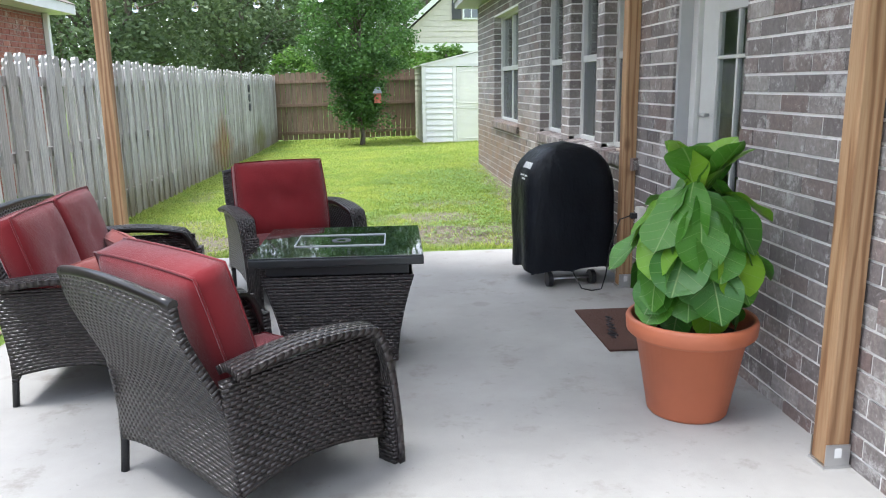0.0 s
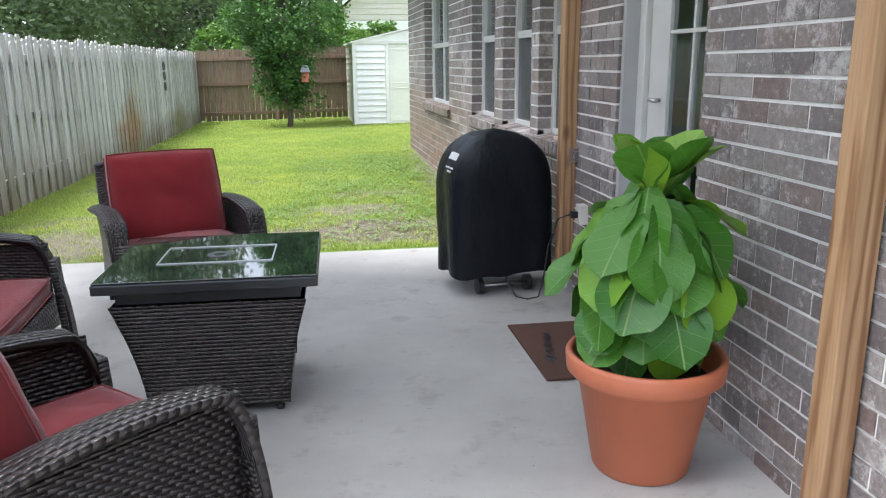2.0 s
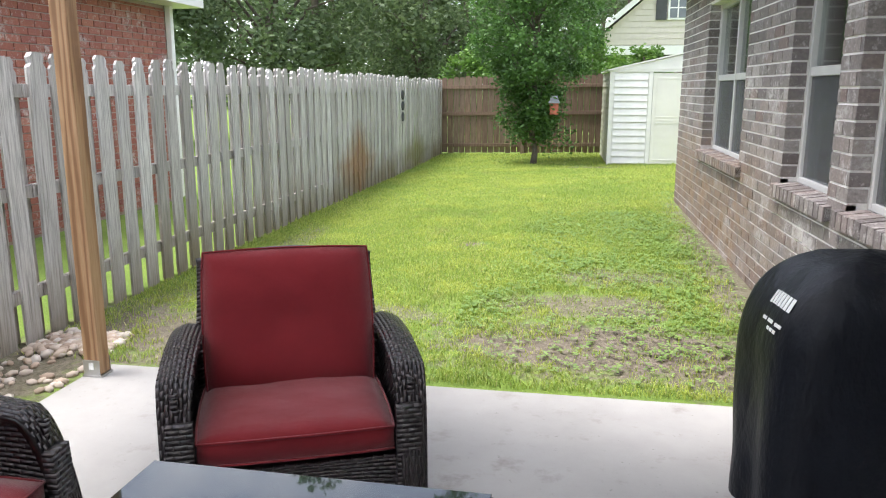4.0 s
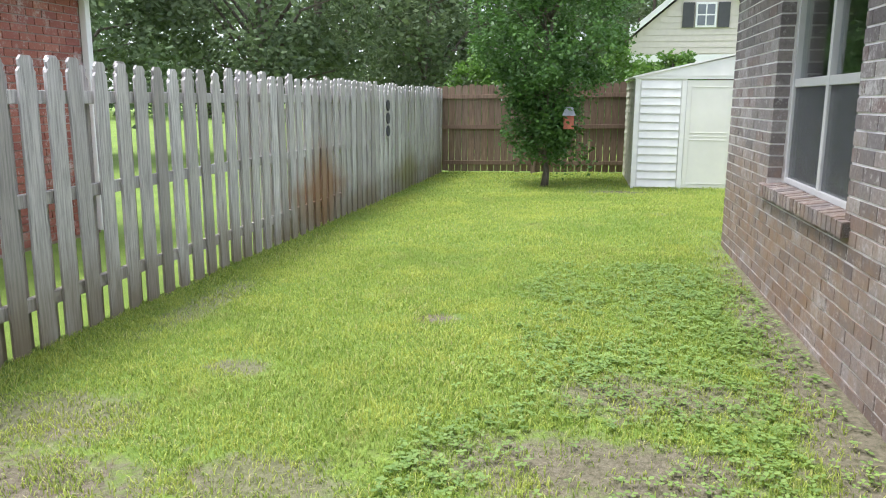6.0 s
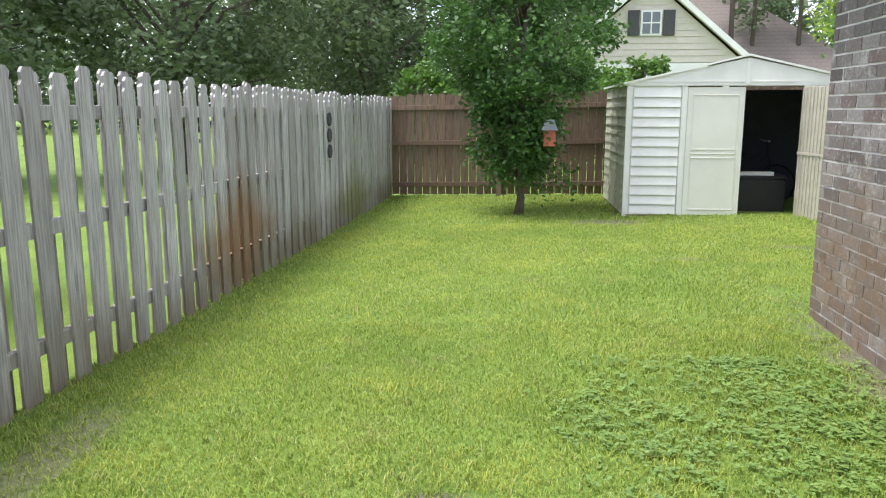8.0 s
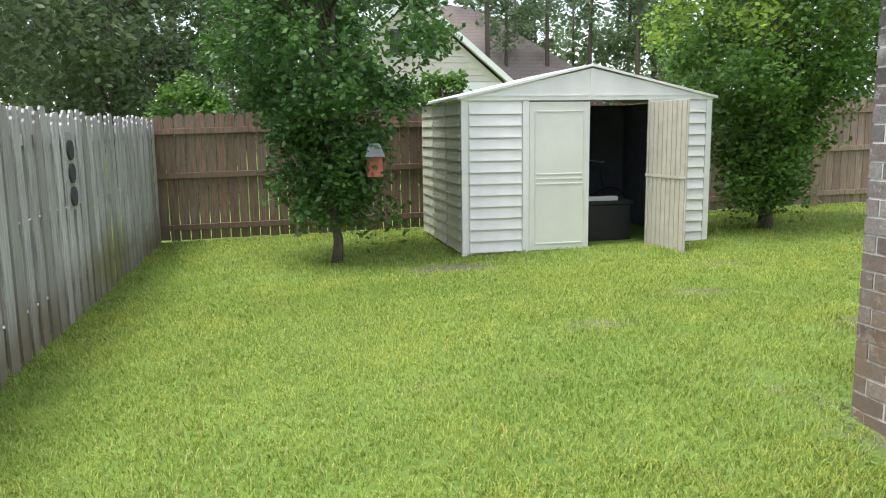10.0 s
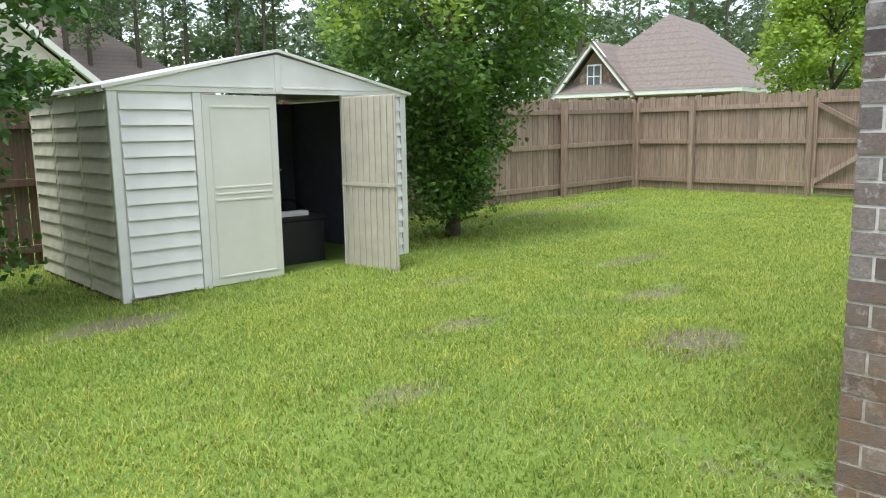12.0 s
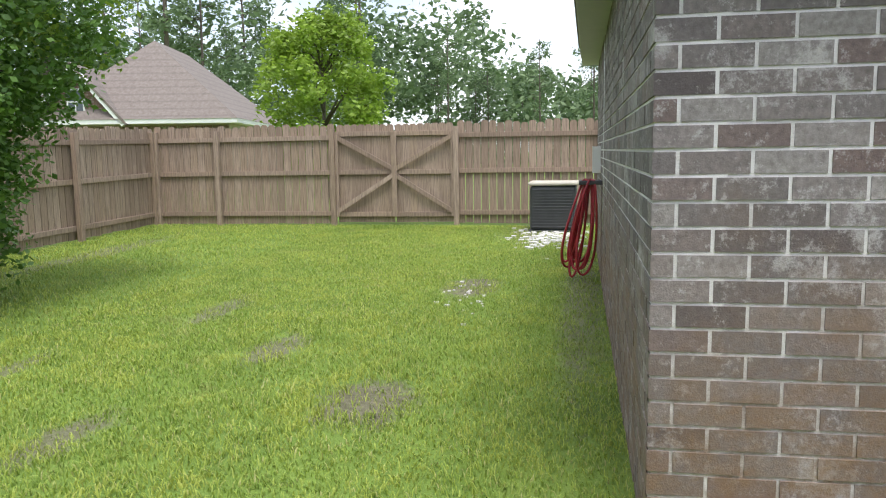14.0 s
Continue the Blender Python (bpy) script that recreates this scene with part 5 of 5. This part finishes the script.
def pine(x, y, h, seed):
    rng = random.Random(seed)
    t = thing("pine_tree", pose(x, y, 0), "tall slender pine with a high sparse crown", "pine tree", "tall pines")
    bm = bmesh.new()
    lean = rng.uniform(-0.4, 0.4)
    tube(bm, [(0, 0, -0.2), (lean * 0.4, 0, h * 0.5), (lean, 0, h)], 0.2, 7, 0.05)
    clumps = []
    for i in range(34):
        q = rng.uniform(0.42, 1.0)
        a = rng.uniform(0, 6.283)
        d = (0.5 + 2.4 * math.sin(math.pi * min(1, (q - 0.36) / 0.66))) * rng.uniform(0.3, 1)
        c = Vector((lean * q + d * math.cos(a), d * math.sin(a), h * q))
        clumps.append((c, rng.uniform(0.45, 0.85)))
        tube(bm, [(lean * q, 0, h * q - d * 0.25), tuple(c)], 0.04, 4, 0.015)
    part("trunk", bm, M_bark, t)
    vs, fs = leaves(rng, clumps, 46, 0.34, M_leaf_pine)
    ob = new("crown", mesh_of("crown", vs, fs, M_leaf_pine))
    ob.parent = t
    return t


base_pines = [pine(14 + 3 * i, 62, 17 + 2.2 * (i % 3), 50 + i) for i in range(4)]
rng = random.Random(77)
for x, y in ((-4.5, 37), (-1.2, 41), (-7.5, 44), (1.8, 55), (-11, 36), (-14, 44)):
    copy_thing(base_pines[(x > -5) + 1], pose(x, y, 0, 0, 0, x * 40))
for i in range(85):
    ang = radians(rng.uniform(-6, 122))
    d = rng.uniform(48, 80)
    x, y = math.cos(ang) * d, 12 + math.sin(ang) * d
    k = rng.uniform(0.75, 1.1)
    if ang < radians(14):
        k *= 0.5
    copy_thing(base_pines[i % 4], pose(x, y, 0, 0, 0, rng.uniform(0, 360)) @ Matrix.Scale(k, 4))


def woods():
    """The far belt of mixed woodland behind the houses."""
    rng = random.Random(6)
    clumps = []
    for i in range(1600):
        ang = radians(rng.uniform(-8, 140))
        d = rng.uniform(55, 95)
        top = 13.0 + 4 * noise.noise((math.cos(ang) * 6, math.sin(ang) * 6, 3))
        top *= 0.5 + 0.5 * smooth(radians(-2), radians(14), ang)
        clumps.append((Vector((math.cos(ang) * d, 12 + math.sin(ang) * d, rng.uniform(0.5, top))), rng.uniform(1.2, 2.4)))
    vs, fs = leaves(rng, clumps, 75, 0.62, M_leaf_pine)
    tagged(new("far_woods", mesh_of("far_woods", vs, fs, M_leaf_pine)), "dense far belt of dark green pine woodland", "woods", kind="stuff")


woods()


# ---- neighbouring houses ----
def brick_house(name, m, w, d, h, rise, inset, mat, label, axis="y"):
    hs = thing(name, m, label, "house")
    bm = bmesh.new()
    box(bm, 0, w, 0, d, -0.2, h)
    wall = part("wall", bm, M_mortar_far, hs)
    hip("roof", -0.4, w + 0.4, -0.4, d + 0.4, h + 0.16, rise, inset, M_shingle, axis, hs)
    block("fascia", (-0.38, w + 0.38, -0.38, d + 0.38, h + 0.001, h + 0.158), M_white, hs, bevel=0)
    vs, fs = [], []
    return hs, wall


def face_bricks(parent, m, lo, hi, z0, z1, mat, scale=1.0):
    """Running bond on one face: the local x runs along, -y faces out."""
    vs, fs = [], []
    c, b, j = COURSE * scale, BRICK * scale, JOINT * scale
    z, k = z0, 0
    while z < z1:
        s = lo - (b / 2 if k % 2 else 0)
        while s < hi:
            p, q = max(s, lo), min(s + b - j, hi)
            if q - p > 0.02:
                raw_box(vs, fs, p, q, -0.012, 0.03, z, min(z + c - j, z1))
            s += b
        z += c
        k += 1
    ob = new("brick_rows", mesh_of("brick_rows", vs, fs, mat))
    ob.parent, ob.matrix_basis = parent, m
    ob["kind"] = "stuff"


def small_window(parent, m, w, h, shutters=False):
    win = new("window")
    win.parent, win.matrix_basis = parent, m
    block("frame", (-w / 2 - 0.06, w / 2 + 0.06, -0.05, -0.015, -0.06, h + 0.06), M_white, win)
    block("pane", (-w / 2, w / 2, -0.06, -0.051, 0, h), mat_plain("dark_pane", (0.12, 0.14, 0.16), 0.08), win)
    block("glazing_bar", (-0.02, 0.02, -0.068, -0.061, 0, h), M_white, win)
    block("glazing_bar", (-w / 2, w / 2, -0.069, -0.062, h / 2 - 0.02, h / 2 + 0.02), M_white, win)
    if shutters:
        for s in (-1, 1):
            block("shutter", (s * (w / 2 + 0.27) - 0.17, s * (w / 2 + 0.27) + 0.17, -0.06, -0.015, -0.06, h + 0.06), M_iron, win)


red, wall = brick_house("neighbour_house", pose(-13.5, 3.5, 0), 8.0, 10.05, 2.75, 2.6, 4.0, M_red_brick, "red brick neighbouring house behind the grey fence")
face_bricks(wall, pose(8.0, 0, 0, 0, 0, 90), 0.1, 9.95, 0, 2.7, M_red_brick)
bm = bmesh.new()
box(bm, 8.015, 8.10, 9.95, 10.04, 0.0, 2.74, 0.01)
part("downspout", bm, M_white, red, "white downspout at the corner")

# cream gabled house behind the back fence
gx, gy = 3.5, 30.9
cream = thing("neighbour_house", pose(6.75, 57.6, -1.68) @ Matrix.Scale(2.06, 4), "beige sided house with a gable and brown roof behind the fence", "house")
bm = bmesh.new()
box(bm, -2.4, 6.6, 1.2, 9, 0.4, 2.7)
part("wall", bm, M_purple_brick, cream)
bm = bmesh.new()
pr = [(-2.75, 3.0), (2.75, 3.0), (0, 5.35)]
fr, bk = [bm.verts.new((x, 0.0, z)) for x, z in pr], [bm.verts.new((x, 6.0, z)) for x, z in pr]
bm.faces.new(fr)
bm.faces.new(list(reversed(bk)))
for i in range(3):
    bm.faces.new((fr[i], fr[(i + 1) % 3], bk[(i + 1) % 3], bk[i]))
gable = part("gable_wall", bm, M_siding, cream)
for i in range(12):
    z = 3.02 + i * 0.185
    w = 2.7 * (5.3 - z - 0.185) / 2.35
    if w > 0.1:
        vs, fs = [], []
        raw_box(vs, fs, -w, w, -0.02, -0.002, z, z + 0.17)
        vs = [(v[0], v[1] + (0.014 if v[2] > z + 0.1 else 0), v[2]) for v in vs]
        piece("siding_strip", mesh_of("siding_strip", vs, fs, M_siding), gable, I4)
for s in (-1, 1):
    rail(cream, (s * 3.05, -0.14, 2.94), (0, -0.14, 5.52), (0.2, 0.16), M_white, "barge_board")
    bm = bmesh.new()
    vs = [bm.verts.new(p) for p in ((s * 3.1, -0.2, 2.9), (0, -0.2, 5.56), (0, 7, 5.56), (s * 3.1, 7, 2.9), (s * 3.1, -0.2, 2.98), (0, -0.2, 5.64), (0, 7, 5.64), (s * 3.1, 7, 2.98))]
    for f in ((0, 3, 2, 1), (4, 5, 6, 7), (0, 1, 5, 4), (1, 2, 6, 5), (2, 3, 7, 6), (3, 0, 4, 7)):
        bm.faces.new([vs[i] for i in f])
    part("roof", bm, M_shingle, cream)
block("beam", (-2.75, 2.75, -0.02, 0.15, 2.7, 2.99), M_white, cream)
for x in (-2.3, 0.0, 2.3):
    block("porch_post", (x - 0.09, x + 0.09, 0.0, 0.14, 0, 2.7), M_white, cream)
small_window(cream, pose(0, -0.02, 3.85), 0.5, 0.62, True)
hip("roof", -2.7, 7.0, 0.9, 9.4, 2.72, 3.3, 4.0, M_shingle, "x", cream)

# plum brick house beyond the fence corner
plum, wall = brick_house("neighbour_house", pose(24.6, 26.0, 0, 0, 0, 13), 9.5, 6.6, 2.75, 3.1, 3.0, M_purple_brick, "plum brick house with a brown hip roof beyond the fence", "x")
face_bricks(wall, pose(0, 6.6, 0, 0, 0, -90), 0.0, 6.6, 0, 2.7, M_purple_brick, 1.3)
bm = bmesh.new()
pr = [(3.9, 2.75), (6.7, 2.75), (5.3, 4.55)]
fr, bk = [bm.verts.new((-0.02, y, z)) for y, z in pr], [bm.verts.new((4.0, y, z)) for y, z in pr]
bm.faces.new(fr)
bm.faces.new(list(reversed(bk)))
for i in range(3):
    bm.faces.new((fr[i], fr[(i + 1) % 3], bk[(i + 1) % 3], bk[i]))
part("gable_wall", bm, M_purple_brick, plum)
for s in (-1, 1):
    rail(plum, (-0.3, 5.3 + s * 1.72, 2.72), (-0.3, 5.3, 4.80), (0.16, 0.18), M_white, "barge_board")
    bm = bmesh.new()
    vs = [bm.verts.new(p) for p in ((-0.4, 5.3 + s * 1.82, 2.72), (-0.4, 5.3, 4.86), (4.0, 5.3, 4.86), (4.0, 5.3 + s * 1.82, 2.72))]
    bm.faces.new(vs)
    part("roof", bm, M_shingle, plum, thick=0.08)
small_window(plum, pose(-0.03, 5.3, 3.15, 0, 0, -90), 0.5, 0.8)

# ---- air conditioner, hose, street sign, bird house ----
ax, ay = 12.0, 13.97
az = lawn_z(ax, ay)
ac = thing("air_conditioner", pose(ax, ay, az), "dark grey outdoor air conditioning unit on a white gravel pad", "air conditioner")
M_ac = mat_plain("dark_grille", (0.05, 0.055, 0.055), 0.5)
block("cabinet", (-0.38, 0.38, -0.38, 0.38, 0.03, 0.76), M_ac, ac, bevel=0.05)
for i in range(14):
    block("louvre", (-0.392, -0.379, -0.34, 0.34, 0.08 + i * 0.047, 0.095 + i * 0.047), M_iron, ac)
block("top_cover", (-0.41, 0.41, -0.41, 0.41, 0.765, 0.82), mat_plain("tan_metal", (0.5, 0.46, 0.38), 0.5), ac, bevel=0.02)
block("base_pan", (-0.40, 0.40, -0.40, 0.40, 0.0, 0.03), M_ac, ac)
rng = random.Random(3)
vs, fs = [], []
for _ in range(420):
    x, y = rng.gauss(11.2, 0.65), rng.gauss(13.95, 0.25)
    if abs(x - ax) < 0.45 and abs(y - ay) < 0.45 or y < 13.3:
        continue
    s = rng.uniform(0.015, 0.05)
    raw_box(vs, fs, x - s, x + s, y - s * 0.8, y + s * 0.8, lawn_z(x, y) - 0.01, lawn_z(x, y) + s * 0.6)
for cx, cy in ((6.6, 14.7), (6.2, 14.5)):
    for _ in range(14):
        x, y, s = rng.gauss(cx, 0.35), rng.gauss(cy, 0.1), rng.uniform(0.01, 0.03)
        raw_box(vs, fs, x - s, x + s, y - s * 0.8, y + s * 0.8, lawn_z(x, y) - 0.01, lawn_z(x, y) + s * 0.5)
tagged(new("gravel", mesh_of("gravel", vs, fs, mat_plain("white_stone", (0.6, 0.58, 0.54), 0.9))), "scattered pale stones and gravel in the grass", "gravel", kind="stuff")

def pebbles(name, spots, count, size, mat, label, seed):
    rng = random.Random(seed)
    vs, fs = [], []
    ball = bmesh.new()
    bmesh.ops.create_icosphere(ball, subdivisions=1, radius=1.0)
    bv, bf = [v.co.copy() for v in ball.verts], [[v.index for v in f.verts] for f in ball.faces]
    ball.free()
    for x0, x1, y0, y1 in spots:
        for _ in range(count):
            x, y = rng.uniform(x0, x1), rng.uniform(y0, y1)
            r = size * rng.uniform(0.5, 1.3)
            m = pose(x, y, lawn_z(x, y) + r * 0.25, rng.uniform(-20, 20), 0, rng.uniform(0, 360)) @ Matrix.Diagonal((r, r * rng.uniform(0.6, 0.9), r * 0.55, 1))
            k = len(vs)
            vs += [m @ v for v in bv]
            fs += [tuple(i + k for i in f) for f in bf]
    me = mesh_of(name, vs, fs, mat)
    me.polygons.foreach_set("use_smooth", [True] * len(me.polygons))
    tagged(new(name, me), label, "stones", kind="stuff")


M_pebble = Mat("river_stone", 0.8)
M_pebble.color(M_pebble.ramp(M_pebble.rand(False), (0.0, (0.30, 0.22, 0.16)), (0.5, (0.45, 0.36, 0.28)), (1.0, (0.55, 0.50, 0.44)))).bump(M_pebble.noise(60), 0.3, 0.004)
pebbles("river_stones", ((-2.98, -2.38, 4.6, 7.05), (-2.98, -2.45, 7.0, 7.35)), 210, 0.042, M_pebble.m, "rounded tan river stones along the grey fence", 14)
pebbles("pale_stones", ((1.38, 1.72, 6.92, 7.25),), 34, 0.05, M_pebble.m, "pale stones at the corner of the slab", 15)

hose = thing("garden_hose", pose(7.3, 13.25, 0.25), "red garden hose hung in long loops on the brick wall", "hose")
M_hose = mat_plain("red_rubber", (0.33, 0.025, 0.035), 0.45)
rng = random.Random(1)
for i in range(9):
    bm = bmesh.new()
    o, b, dpt, zb = rng.uniform(-0.10, 0.10), rng.uniform(0.05, 0.12), 0.10 + 0.012 * i, rng.uniform(0.44, 0.53)
    tube(bm, [(o + 0.05 * math.sin(2 * a + i), dpt + (0.10 + 0.012 * i) * (1 - math.cos(a)) * 0.5 + b * math.sin(a) * (1 - 0.5 * math.cos(a)) * 0.8, 1.05 - zb * (1 - math.cos(a))) for a in [k * math.pi / 14 for k in range(29)]], 0.013, 7)
    part("loop", bm, M_hose, hose)
block("bracket", (-0.12, 0.12, -0.02, 0.25, 1.0, 1.04), M_iron, hose)
bm = bmesh.new()
tube(bm, [(6.9, 13.24, 0.8), (6.9, 13.24, 2.75)], 0.018, 8)
tagged(part("conduit", bm, M_white), "white conduit on the brick end wall", "pipe")
tagged(block("meter_box", (7.9, 8.15, 13.21, 13.36, 1.35, 1.65), M_white), "small white utility box on the brick wall", "box")

bh = thing("bird_house", pose(-0.08, 18.6, 1.1) @ Matrix.Scale(0.85, 4), "red bird house with a grey roof beside the tree", "bird house")
block("body", (-0.10, 0.10, -0.10, 0.10, 0.0, 0.26), mat_plain("faded_red_paint", (0.50, 0.15, 0.10), 0.8, 0, 0.3), bh)
bm = bmesh.new()
for v in box(bm, -0.13, 0.13, -0.15, 0.13, 0.262, 0.43):
    if v.co.z > 0.4:
        v.co.x *= 0.55
        v.co.y = v.co.y * 0.4
part("roof", bm, mat_plain("grey_shingle", (0.33, 0.34, 0.36), 0.9), bh)
bm = bmesh.new()
tube(bm, [(0.0, 0.11, 0.1), (-0.25, 0.3, 0.12), (-0.55, 0.5, 0.05)], 0.012, 6)
part("hanger", bm, M_bark, bh)

sg = thing("street_sign", pose(27.5, 33.0, 0), "stop sign post with a blue street name blade, seen from behind", "street sign")
bm = bmesh.new()
tube(bm, [(0, 0, 0), (0, 0, 3.3)], 0.035, 8)
part("pole", bm, M_steel, sg)
bm = bmesh.new()
bmesh.ops.create_cone(bm, cap_ends=True, segments=8, radius1=0.4, radius2=0.4, depth=0.02, matrix=pose(0, -0.05, 2.6, 90, 22.5, 0))
part("sign_plate", bm, M_steel, sg, "grey back of an octagonal plate")
block("name_blade", (-0.35, 0.35, -0.02, 0.02, 3.05, 3.28), mat_plain("sign_blue", (0.03, 0.12, 0.5), 0.5), sg, "blue name blade")

def weeds(region, count, seed):
    """Low broad-leaved weeds: three-lobed sprigs in one mesh."""
    rng = random.Random(seed)
    vs, fs = [], []
    x0, x1, y0, y1 = region
    for _ in range(count):
        x, y = rng.uniform(x0, x1), rng.uniform(y0, y1)
        if x > WX(y) - 0.06 and y < 13.2 or noise.noise((x * 1.6, y * 1.1, 4)) + 0.7 * smooth(x0, x1, x) + 0.5 * noise.noise((x * 6, y * 6, 1)) < rng.uniform(-0.2, 1.1) or rng.random() < 0.7 * fringe(x, y):
            continue
        z = lawn_z(x, y) + rng.uniform(0.015, 0.045)
        a0 = rng.uniform(0, 6.283)
        for k in range(3):
            a = a0 + k * 2.094
            s = rng.uniform(0.010, 0.019)
            ca, sa, t = math.cos(a) * s, math.sin(a) * s, rng.uniform(-0.3, 0.5) * s
            n = len(vs)
            vs += [(x, y, z), (x + ca - sa * 0.7, y + sa + ca * 0.7, z + t), (x + ca * 1.7, y + sa * 1.7, z + t * 1.3), (x + ca + sa * 0.7, y + sa - ca * 0.7, z + t)]
            fs.append((n, n + 1, n + 2, n + 3))
    tagged(new("clover", mesh_of("clover", vs, fs, M_clover)), "low broad-leaved weeds along the brick wall", "weeds", kind="stuff")


M_clover = mat_leaf("clover_leaf", (0.16, 0.28, 0.06), (0.30, 0.43, 0.11), 0.5, False, 0.35)
brick_courses()
weeds((-0.4, 1.75, 7.0, 12.2), 12000, 21)
weeds((1.35, 1.85, 12.4, 13.6), 350, 22)
grass("lawn_grass", (-3.0, 1.7, 6.9, 13.0), 190000, 0.042, 1)
grass("lawn_grass", (-3.0, 12.5, 13.0, 18.0), 260000, 0.045, 2)
grass("lawn_grass", (-3.0, 12.5, 18.0, 21.7), 70000, 0.055, 3)
